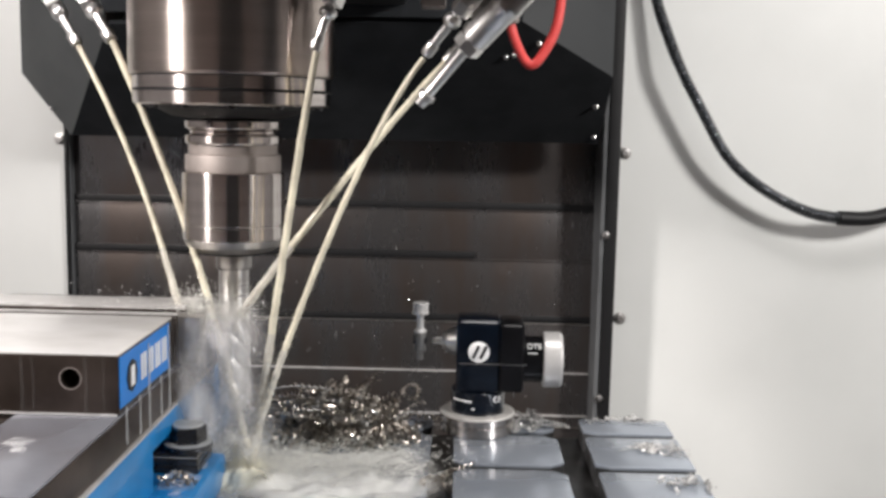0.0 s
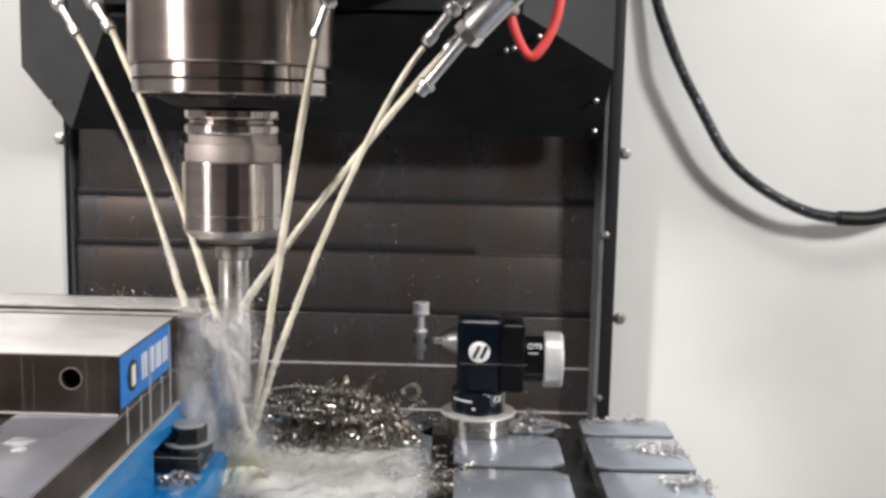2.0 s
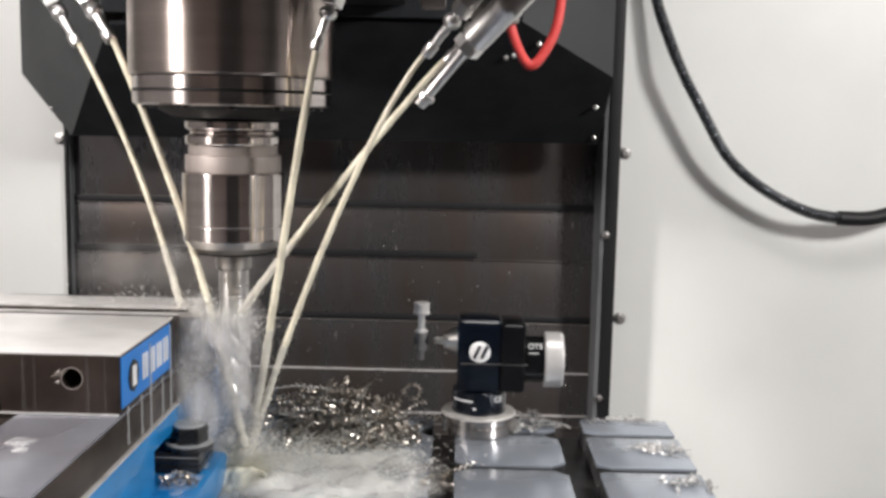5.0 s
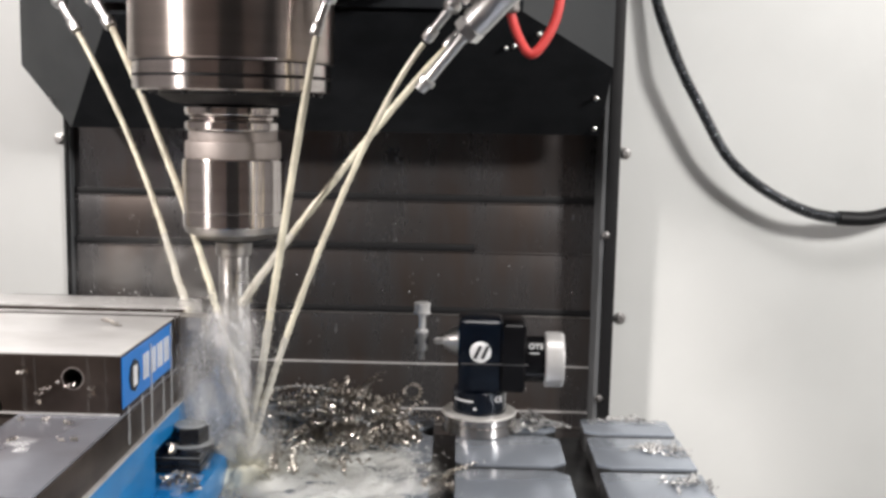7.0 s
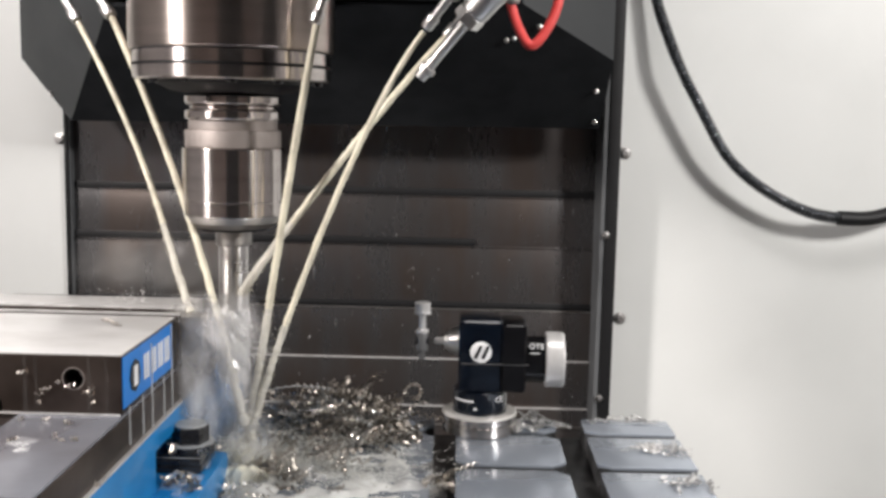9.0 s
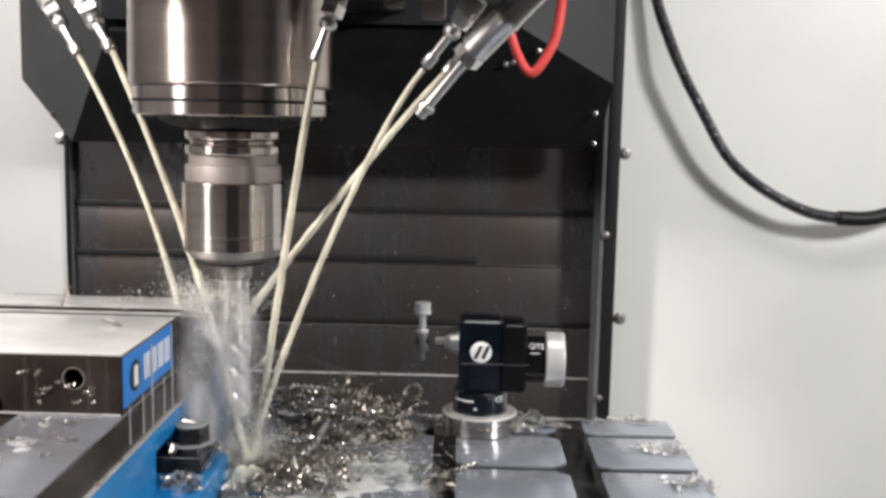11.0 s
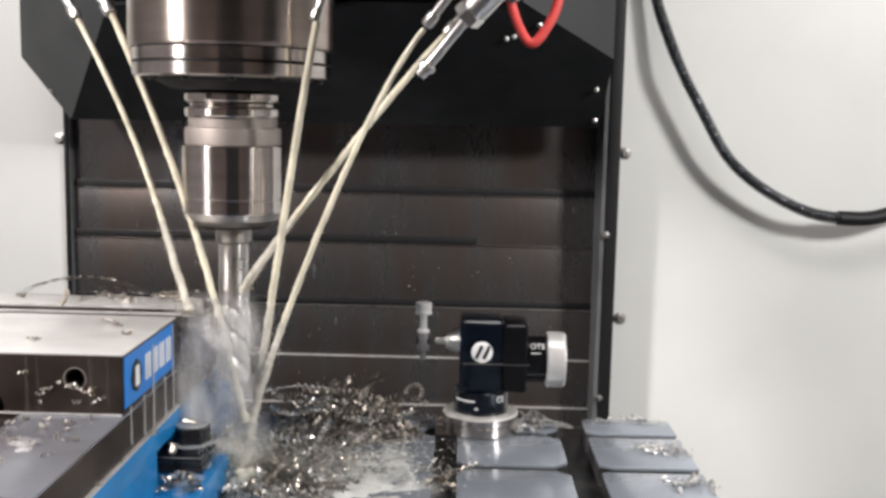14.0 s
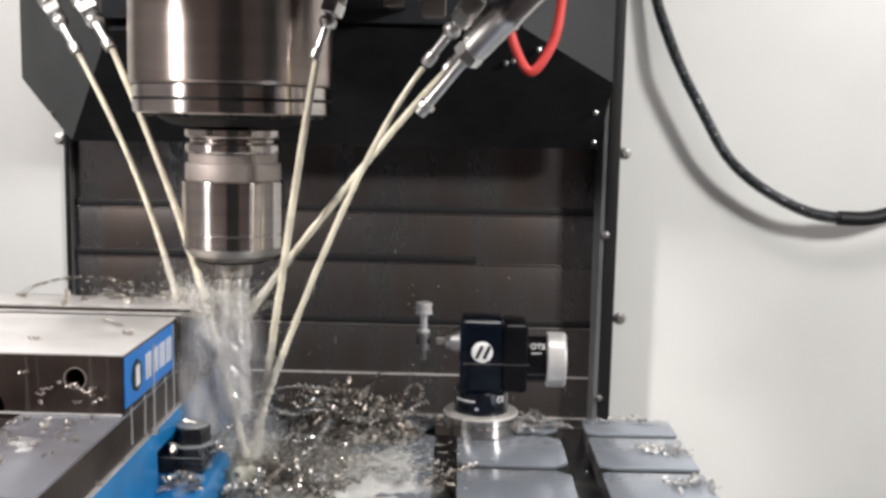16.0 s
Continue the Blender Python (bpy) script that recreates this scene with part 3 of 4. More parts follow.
# ---- corrugated conduit by the wall ----
def conduit():
    pts = [(0.1970, 1.188, 0.480), (0.2060, 1.187, 0.430), (0.2183, 1.184, 0.3750), (0.2310, 1.175, 0.336), (0.2462, 1.166, 0.2975), (0.2725, 1.164, 0.2500), (0.3040, 1.165, 0.2000), (0.3440, 1.165, 0.1660), (0.3970, 1.165, 0.1400), (0.4440, 1.168, 0.1330), (0.4880, 1.172, 0.1370), (0.56, 1.175, 0.165)]
    pts = [EYE + (Vector(p) - EYE) * 0.992 for p in pts]
    path = smooth_path(pts, 110)
    k = int(len(path) * 0.80)
    c = thing("conduit", (0, 0, 0), "black corrugated conduit hanging in front of the wall", "conduit")
    part("corrugated_sleeve", tube(path[:k], lambda t: 0.0062 + 0.0011 * math.sin(t * 2 * math.pi * 118), 14), CABLE, c)
    part("smooth_end", tube(path[k - 2:], 0.0084, 16), SEAL, c, "smooth black heat-shrink end")


conduit()


# ---- saddle under the table ----
solid("machine_saddle", box(-0.46, -0.06, 0.49, 0.78, -0.699, -0.0905, 0.01), SLOT, "dark cast iron saddle that carries the table", "saddle", kind="structure")


# ---- machine table ----
def table():
    t = thing("machine_table", (0, 0, 0), "wet grey cast iron table with crossing slots", "machine table", borne=TABLE_BORNE)
    # slab is darker than the lands: slot shade put into its colour
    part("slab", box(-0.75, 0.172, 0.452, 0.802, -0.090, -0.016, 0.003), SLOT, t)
    xs = [(-0.74, -0.624), (-0.602, -0.502), (-0.480, -0.380), (-0.358, -0.258), (-0.236, -0.136), (-0.114, -0.0165), (0.000, 0.0785), (0.1000, 0.1700)]
    ys = [(0.454, 0.526), (0.534, 0.602), (0.610, 0.6775), (0.6870, 0.7540), (0.7630, 0.8000)]
    for x0, x1 in xs:
        for y0, y1 in ys:
            edge = x1 > 0.15
            c, r = 0.010, (0.001 if edge else 0.010)
            back = 0.0035 if edge else c
            o = [(x0 + c, y0), (x1 - r, y0), (x1, y0 + r * 0.8), (x1, y1 - r * 0.8), (x1 - r, y1), (x0 + back, y1), (x0, y1 - back * 0.8), (x0, y0 + c * 0.5 if edge else y0 + c * 0.8)]
            land = part("land", block(o, -0.0026, 0.0, 0.0009), TABLE_MAT, t)
            mx, my = (x0 + x1) / 2, (y0 + y1) / 2
            # core below each land coloured dark in place of shade in the slot
            part("land_core", block([(mx + (x - mx) * 0.985, my + (y - my) * 0.975) for x, y in o], -0.0165, -0.0025), CORE, land, "slot side, darkened for the shade in the slot")
    return t


table()


# ---- tool setter ----
def tool_setter():
    s = thing("tool_setter", (0.0180, 0.7681, -0.01457), "navy blue tool setting probe on a chrome base", "tool setter", borne=TABLE_BORNE)
    s.scale = (1.06, 1.06, 1.06)
    part("base_ring", lathe([(0.0258, 0.01376), (0.0270, 0.0142), (0.0270, 0.0208), (0.0264, 0.0213), (0.0260, 0.0214), (0.0260, 0.0220)], None, 64), STEEL, s)
    part("base_lip", lathe([(0.0260, 0.0219), (0.0270, 0.0222), (0.0271, 0.0228), (0.0271, 0.0264), (0.0266, 0.0266)], None, 64), STEEL, s)
    part("base_rim", lathe([(0.0264, 0.0262), (0.0273, 0.0266), (0.0273, 0.0274), (0.0266, 0.0281), (0.0252, 0.0284), (0.0200, 0.0284)], None, 64), LIP, s, "pale satin upper rim")
    collar = part("collar", lathe([(0.0195, 0.0282), (0.0195, 0.0442), (0.0188, 0.0450), (0.0160, 0.0450)], None, 48), NAVY, s)
    for z, a0, a1 in ((0.0384, 205, 256), (0.0332, 256, 263)):
        own = bmesh.new()
        k = 14
        v = [[own.verts.new((0.01975 * math.cos(radians(a0 + (a1 - a0) * i / k)), 0.01975 * math.sin(radians(a0 + (a1 - a0) * i / k)), z + dz)) for i in range(k + 1)] for dz in (0, 0.0012)]
        for i in range(k):
            own.faces.new((v[0][i], v[0][i + 1], v[1][i + 1], v[1][i]))
        part("print_band", own, PRINT, collar)
    part("marking", lettering("CE", 0.006, pose(0.0135, -0.0147, 0.0400, 90, 0, 42)), PRINT, collar)
    part("body", box(-0.0165, 0.0150, -0.017, 0.017, 0.0448, 0.0975, 0.0035, seg=3), NAVY, s)
    part("side_housing", box(0.0140, 0.0320, -0.019, 0.019, 0.0460, 0.0958, 0.0035, seg=3), GLOSS_BLACK, s)
    part("seam", box(-0.014, 0.0335, -0.0194, -0.0165, 0.0666, 0.0669), SATIN, s)
    side = Matrix.Translation((0.0335, 0, 0.067)) @ pose(0, 0, 0, 0, 90, 0)
    neck = part("battery_neck", lathe([(0.0168, -0.003), (0.0168, 0.0125), (0.0160, 0.0130)], side, 48), GLOSS_BLACK, s)
    part("end_cap", lathe([(0.0180, 0.0125), (0.0200, 0.0132), (0.0202, 0.0145), (0.0202, 0.0245), (0.0192, 0.0262), (0.0165, 0.0265)], side, 64), BRIGHT, s, "satin aluminium end cap")
    part("lettering", lettering("OTS", 0.0056, pose(0.0390, -0.0138, 0.0792, 55, 0, 0), 0.0008), PRINT, neck)
    badge = part("badge", lathe([(0.0076, 0), (0.0076, 0.0003), (0.0074, 0.0004)], pose(-0.0005, -0.0170, 0.0750, 90, 0, 0), 40), PRINT, s, "round white badge")
    for x0, tilt in ((-0.0026, 24), (0.0028, 24)):
        part("badge_bar", box(-0.0011, 0.0011, -0.0004, 0.0003, -0.005, 0.005, turn=pose(x0, -0.0176, 0.0750, 0, tilt, 0)), DARK_PRINT, badge)
    part("print_bar", box(0.0345, 0.0415, -0.0004, 0.0004, -0.0003, 0.0003, turn=pose(0, -0.0158, 0.0748)), PRINT, neck)
    part("stylus_mount", lathe([(0.0108, -0.004), (0.0102, 0.002), (0.0084, 0.0065), (0.0082, 0.0075), (0.0066, 0.0080), (0.0060, 0.0105), (0.0030, 0.0110), (0.0026, 0.0170), (0.0014, 0.0185)], Matrix.Translation((-0.0160, 0, 0.0790)) @ pose(0, 0, 0, 0, -90, 0), 36), CHROME, s)
    st = pose(-0.0430, 0, 0)
    part("stylus_stem", lathe([(0.0040, 0.0846), (0.0047, 0.0852), (0.0047, 0.0862), (0.0036, 0.0872), (0.0025, 0.0876), (0.0025, 0.0990)], st, 32), BRIGHT, s, "bright turned stem")
    part("stylus_holder", lathe([(0.0018, 0.0645), (0.0023, 0.0650), (0.0023, 0.0700), (0.0018, 0.0706), (0.0040, 0.0712), (0.0043, 0.0718), (0.0043, 0.0840), (0.0040, 0.0848)], st, 32), HOLDER, s, "dull grey stylus holder")
    part("stylus_disc", lathe([(0.0040, 0.0980), (0.0060, 0.0984), (0.0060, 0.1000), (0.0056, 0.1004), (0.0056, 0.1052), (0.0060, 0.1056), (0.0060, 0.1064), (0.0054, 0.1069), (0.0020, 0.1069)], st, 36), BRIGHT, s, "turned steel disc tip")
    part("pivot_pin", lathe([(0.0034, -0.005), (0.0034, 0.005)], pose(-0.0430, 0, 0.0790, 0, 90, 0), 20), OXIDE, s)


tool_setter()


# ---- vise ----
def vise():
    v = thing("machine_vise", (-0.25, 0.56, 0.0), "steel milling vise with a blue painted base", "vise", borne=TABLE_BORNE)
    ox, oy = 0.25, -0.56

    def bx(x0, x1, y0, y1, z0, z1, b=0.001):
        return box(x0 + ox, x1 + ox, y0 + oy, y1 + oy, z0, z1, b)
    base = part("base", bx(-0.329, -0.1728, 0.40, 0.80, 0.0005, 0.0600, 0.002), BLUE, v, "blue painted cast base")
    carve(base, [box(-0.195 + ox, -0.165 + ox, 0.562 + oy, 0.640 + oy, 0.0230, 0.0465)])
    part("bed_side", bx(-0.328, -0.1745, 0.40, 0.80, 0.0602, 0.0800, 0.001), JAW, v)
    part("bed", bx(-0.230, -0.1755, 0.40, 0.62, 0.0795, 0.0818, 0.0008), BED, v, "wet ground bed way")
    part("bed", bx(-0.327, -0.272, 0.40, 0.62, 0.0795, 0.0818, 0.0008), BED, v)
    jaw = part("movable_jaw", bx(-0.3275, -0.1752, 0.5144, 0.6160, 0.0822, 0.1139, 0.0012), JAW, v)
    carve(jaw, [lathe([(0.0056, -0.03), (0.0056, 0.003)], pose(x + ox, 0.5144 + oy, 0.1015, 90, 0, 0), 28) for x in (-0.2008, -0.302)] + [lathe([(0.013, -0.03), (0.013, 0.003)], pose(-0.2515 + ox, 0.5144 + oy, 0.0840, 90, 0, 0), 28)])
    part("jaw_top", bx(-0.3272, -0.1756, 0.5150, 0.6155, 0.1136, 0.1146, 0.0004), JAW_TOP, v, "ground jaw top, overhead light in its pale colour")
    # paler rings carry the light caught by the chamfers of the holes
    for x in (-0.2008, -0.302):
        part("hole_rim", lathe([(0.0055, -0.0003), (0.0060, -0.0003), (0.0060, 0.0002), (0.0055, 0.0002)], pose(x + ox, 0.5143 + oy, 0.1015, 90, 0, 0), 28, closed=True), NECK, jaw, "pale ring for the lit rim of the hole")
    # sticker on the jaw's side: blue field, round mark, four letter-sized white bars
    sx = -0.1750 + ox
    sticker = part("sticker", box(sx - 0.0004, sx + 0.0003, 0.5150 + oy, 0.6050 + oy, 0.0855, 0.1128), STICKER, v, "blue maker's sticker")
    part("sticker_mark", lathe([(0.0090, 0.0), (0.0090, 0.0005), (0.0085, 0.0006)], Matrix.Translation((sx + 0.0002, 0.5335 + oy, 0.0990)) @ pose(0, 0, 0, 0, 90, 0), 8), DARK_PRINT, sticker)
    part("sticker_bar", box(sx, sx + 0.0012, 0.5305 + oy, 0.5365 + oy, 0.0935, 0.1045), PRINT, sticker)
    for k in range(4):
        for d, w in ((0.0, 0.0034), (0.0056, 0.0036)):
            y = 0.5490 + 0.0132 * k + d + oy
            part("sticker_bar", box(sx, sx + 0.0008, y, y + w, 0.0922, 0.1066), PRINT, sticker)
    for y0, y1 in ((0.6225, 0.6262), (0.6420, 0.6496)):
        # plate faces coloured dark to stand in for shade between the jaws
        plate = part("jaw_plate", bx(-0.3280, -0.1748, y0, y1, 0.0822, 0.1138, 0.0005), JAW, v)
        part("plate_top", bx(-0.3278, -0.1750, y0 + 0.0003, y1 - 0.0003, 0.1136, 0.1150, 0.0004), BRIGHT, plate, "bright top edge over the darkened plate face")
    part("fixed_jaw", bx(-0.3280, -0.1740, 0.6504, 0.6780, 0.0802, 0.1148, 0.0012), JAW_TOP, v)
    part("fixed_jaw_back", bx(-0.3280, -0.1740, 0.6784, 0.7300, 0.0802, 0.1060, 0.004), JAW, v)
    # thin bright strip drawn as the highlight on the bed's lower chamfer
    part("edge_glint", bx(-0.176, -0.1722, 0.40, 0.80, 0.0596, 0.0609, 0.0003), BRIGHT, v, "bright strip for the highlight on the lower bed edge")
    part("jaw_foot", bx(-0.300, -0.1765, 0.5132, 0.5142, 0.0819, 0.0830, 0.0003), BRIGHT, v, "thin pale strip along the jaw foot")
    # clamping lug on the base
    part("lug", bx(-0.175, -0.1470, 0.550, 0.636, 0.0005, 0.0230, 0.004), BLUE, v, "blue clamping lug")
    return v


vise()


def workpiece():
    solid("workpiece", box(-0.075, 0.0375, -0.0078, 0.0078, 0.0, 0.0300, 0.0008), SATIN, "milled steel block gripped in the vise jaws", "workpiece", borne=TABLE_BORNE, at=(-0.1985, 0.6340, 0.0823))


workpiece()


def clamp():
    c = thing("hold_down_clamp", (-0.1640, 0.605, 0.0232), "black oxide clamp bolted over the vise lug", "clamp", borne=TABLE_BORNE)
    part("strap", box(-0.0245, 0.0105, -0.016, 0.020, 0.0, 0.0050, 0.0014), OXIDE, c)
    part("strap_top", box(-0.0235, 0.0100, -0.0155, 0.019, 0.0048, 0.0095, 0.0016), OXIDE, c)
    part("plate", box(-0.0180, 0.0095, -0.0145, 0.017, 0.0096, 0.0118, 0.0008), OXIDE, c)
    part("washer", lathe([(0.0142, 0.0119), (0.0150, 0.0124), (0.0150, 0.0149), (0.0142, 0.0155), (0.008, 0.0155)], None, 36), OXIDE, c)
    part("bolt_head", lathe([(0.0105, 0.0155), (0.0113, 0.0160), (0.0113, 0.0252), (0.0104, 0.0264), (0.0060, 0.0264)], pose(0, 0, 0, 0, 0, 12), 6), OXIDE, c)
    # coolant films, also pale in place of grey reflections off the wet steps
    part("wet_film", box(-0.0228, 0.0094, -0.0150, 0.0184, 0.0094, 0.0099, 0.0002), MILKY, c, "coolant on the strap, pale for its grey reflections")
    part("wet_film", lathe([(0.0146, 0.0153), (0.0144, 0.0159), (0.0118, 0.0160)], None, 30), MILKY, c)
    part("wet_cap", lathe([(0.0100, 0.0262), (0.0096, 0.0270), (0.0060, 0.0274), (0.0010, 0.0275)], None, 24), MILKY, c, "milky coolant standing on the bolt")


clamp()


# ---- spray, foam and chips ----
def ribbon(bm, path, width, rng):
    """A thin twisted strip along path."""
    last = None
    spin = rng.uniform(0, 6)
    for i, p in enumerate(path):
        d = (path[min(i + 1, len(path) - 1)] - path[max(i - 1, 0)]).normalized()
        u = d.orthogonal().normalized()
        u = Matrix.Rotation(spin + i * 0.35, 3, d) @ u
        pair = (bm.verts.new(p - u * width / 2), bm.verts.new(p + u * width / 2))
        if last:
            bm.faces.new((last[0], last[1], pair[1], pair[0]))
        last = pair


def curl(bm, start, way, length, radius, pitch, width, rng, sag=0.0):
    """A coiled chip: a strip wound about an axis from start along way, the axis itself bending."""
    way = Vector(way).normalized()
    side = way.orthogonal().normalized()
    up = way.cross(side)
    turns = length / pitch
    n = max(6, int(turns * 9))
    bend = Vector((rng.uniform(-1, 1), rng.uniform(-1, 1), rng.uniform(-0.6, 0.6))) * length * 0.35
    a0 = rng.uniform(0, 6.28)
    path = []
    for i in range(n + 1):
        t = i / n
        a = a0 + t * turns * 2 * math.pi
        c = Vector(start) + way * length * t + bend * t * t - Vector((0, 0, sag * t * t))
        r = radius * (0.75 + 0.4 * noise.noise((t * 6, a0, 0)))
        q = c + (side * math.cos(a) + up * math.sin(a)) * r
        path.append(q)
    ribbon(bm, path, width, rng)


def heap(centre, size, count, seed, long=(0.010, 0.030), floor=0.0005, tight=1.0, flat=1.0, wide=1.0):
    """Many curls lying over one another in a mound."""
    rng = random.Random(seed)
    bm = bmesh.new()
    for _ in range(count):
        a, r = rng.uniform(0, 6.283), math.sqrt(rng.random())
        x, y = r * math.cos(a), r * math.sin(a)
        z = floor + 0.002 + rng.random() * size[2] * max(0.12, 1 - r * r)
        w = (rng.uniform(-1, 1), rng.uniform(-1, 1), rng.uniform(-0.25, 0.35))
        if tight == 1.0 and rng.random() < 0.3:
            curl(bm, (x * size[0] * 0.8, y * size[1] * 0.8, z + 0.004), (w[0], w[1], w[2] * 0.3), rng.uniform(0.024, 0.045), rng.uniform(0.0016, 0.0024) * wide, rng.uniform(0.0028, 0.0036) * wide, rng.uniform(0.0014, 0.0022) * wide, rng)
            continue
        curl(bm, (x * size[0], y * size[1], z), w, rng.uniform(*long), rng.uniform(0.0010, 0.0034) * tight, rng.uniform(0.0026, 0.0050) * wide, rng.uniform(0.0011, 0.0027) * wide, rng)
    for v in bm.verts:
        if v.co.z > size[2] + 0.004:
            v.co.z = size[2] + 0.004 + (v.co.z - size[2] - 0.004) * 0.3
        v.co.z = max(v.co.z * flat, floor)
    return bm


def mound(rx, ry, h, seed, n=44):
    """A low rugged mound of packed fine chips."""
    own = bmesh.new()
    grid = []
    for j in range(n + 1):
        row = []
        for i in range(n + 1):
            u, v = 2 * i / n - 1, 2 * j / n - 1
            fall = max(0.0, 1 - (u * u + v * v) * (1 + 0.35 * noise.noise((u * 2.2, v * 2.2, seed))))
            rough = 0.62 + 0.45 * noise.noise((u * 3, v * 3, seed + 4)) + 0.30 * noise.noise((u * 9, v * 9, seed)) + 0.20 * noise.noise((u * 24, v * 24, seed))
            row.append(own.verts.new((u * rx, v * ry, -0.004 + (h + 0.004) * fall ** 0.6 * max(0.1, rough))))
        grid.append(row)
    for j in range(n):
        for i in range(n):
            own.faces.new((grid[j][i], grid[j][i + 1], grid[j + 1][i + 1], grid[j + 1][i]))
    return own


def chip_heaps():
    solid("chip_heap", mound(0.060, 0.034, 0.030, 3.0), CHIP_BED, "dark packed fine chips under the tangle", "chips", borne=TABLE_BORNE, kind="stuff", at=(-0.088, 0.750, 0))
    solid("chip_heap", heap((0, 0, 0), (0.056, 0.030, 0.034), 54, 11, wide=1.45), CHIP_DARK, "tangled heap of wet brown steel chips on the table", "chips", borne=TABLE_BORNE, kind="stuff", at=(-0.088, 0.747, 0))
    solid("chip_heap", heap((0, 0, 0), (0.055, 0.030, 0.030), 34, 12, wide=1.45), CHIP, "bright curled steel chips lying on the heap", "chips", borne=TABLE_BORNE, kind="stuff", at=(-0.076, 0.742, 0.004))
    solid("chip_heap", heap((0, 0, 0), (0.016, 0.010, 0.008), 26, 13, tight=0.7, flat=0.55), CHIP_WET, "small heap of steel chips behind the tool setter", "chips", borne=TABLE_BORNE, kind="stuff", at=(0.064, 0.780, 0))
    solid("chip_heap", heap((0, 0, 0), (0.020, 0.010, 0.006), 34, 14, (0.006, 0.016), tight=0.7, flat=0.55), CHIP_WET, "small heap of steel chips near the table edge", "chips", borne=TABLE_BORNE, kind="stuff", at=(0.147, 0.722, 0))
    solid("chip_heap", heap((0, 0, 0), (0.020, 0.012, 0.005), 26, 15, (0.005, 0.012), tight=0.7, flat=0.55), CHIP_WET, "wet steel chips along the table edge", "chips", borne=TABLE_BORNE, kind="stuff", at=(0.153, 0.655, 0))
    solid("chip_heap", heap((0, 0, 0), (0.024, 0.004, 0.004), 20, 16, (0.005, 0.012), tight=0.7, flat=0.55), CHIP_WET, "wet steel chips along the back of the table", "chips", borne=TABLE_BORNE, kind="stuff", at=(0.135, 0.793, 0))
    solid("chip_heap", heap((0, 0, 0), (0.010, 0.012, 0.006), 22, 17, (0.005, 0.012), -0.012), CHIP, "steel chips caught in the table slot", "chips", borne=TABLE_BORNE, kind="stuff", at=(-0.009, 0.665, 0))
    solid("chip_heap", heap((0, 0, 0), (0.012, 0.006, 0.004), 9, 18, (0.004, 0.010), tight=0.7), CHIP, "steel chips on the blue vise lug", "chips", borne=TABLE_BORNE, kind="stuff", at=(-0.161, 0.5700, 0.0235))
    # heaps that wash forward from the big one as the cut goes on
    for k, (x0, y0, x1, y1, t0, t1, n) in enumerate(((-0.100, 0.730, -0.118, 0.668, 4.4, 6.4, 44), (-0.085, 0.735, -0.098, 0.660, 7.6, 9.6, 44), (-0.070, 0.735, -0.128, 0.640, 6.0, 8.6, 44), (-0.095, 0.725, -0.086, 0.690, 8.4, 11.2, 50), (-0.060, 0.735, -0.108, 0.632, 9.3, 11.3, 44))):
        h = solid("chip_heap", heap((0, 0, 0), (0.030, 0.024, 0.018), n // 2, 20 + k, wide=1.45), CHIP_DARK if k % 2 else CHIP, "washed up clump of curled steel chips", "chips", "washed up clumps", kind="stuff", at=(x0, y0, 0))
        FREE.append((h, [(0, pose(x0, y0, 0)), (t0, pose(x0, y0, 0)), ((t0 + t1) / 2, pose((x0 + x1) / 2, (y0 + y1) / 2, 0.002, 0, 0, 10)), (t1, pose(x1, y1, 0, 0, 0, 25)), (16, pose(x1 + 0.002, y1, 0, 0, 0, 27))]))


chip_heaps()


def single_curl(seed, length, radius, pitch, width=0.0008):
    rng = random.Random(seed)
    bm = bmesh.new()
    curl(bm, (-length / 2, 0, 0.002), (1, 0.1, 0.05), length, radius, pitch, width, rng)
    low = min(v.co.z for v in bm.verts)
    for v in bm.verts:
        v.co.z -= low
    return bm


def coil_along(points, radius, pitch, width, seed):
    """A coiled strip whose axis follows a curve."""
    rng = random.Random(seed)
    axis = smooth_path(points, 60)
    bm, run, path, side = bmesh.new(), 0.0, [], Vector((0.2, 1, 0.3))
    for i in range(1, len(axis)):
        d = axis[i] - axis[i - 1]
        run += d.length
        d.normalize()
        side = (side - d * side.dot(d)).normalized()
        a = 2 * math.pi * run / pitch
        path.append(axis[i] + (side * math.cos(a) + d.cross(side) * math.sin(a)) * radius * (0.85 + 0.2 * math.sin(run * 190)))
    ribbon(bm, path, width, rng)
    return bm


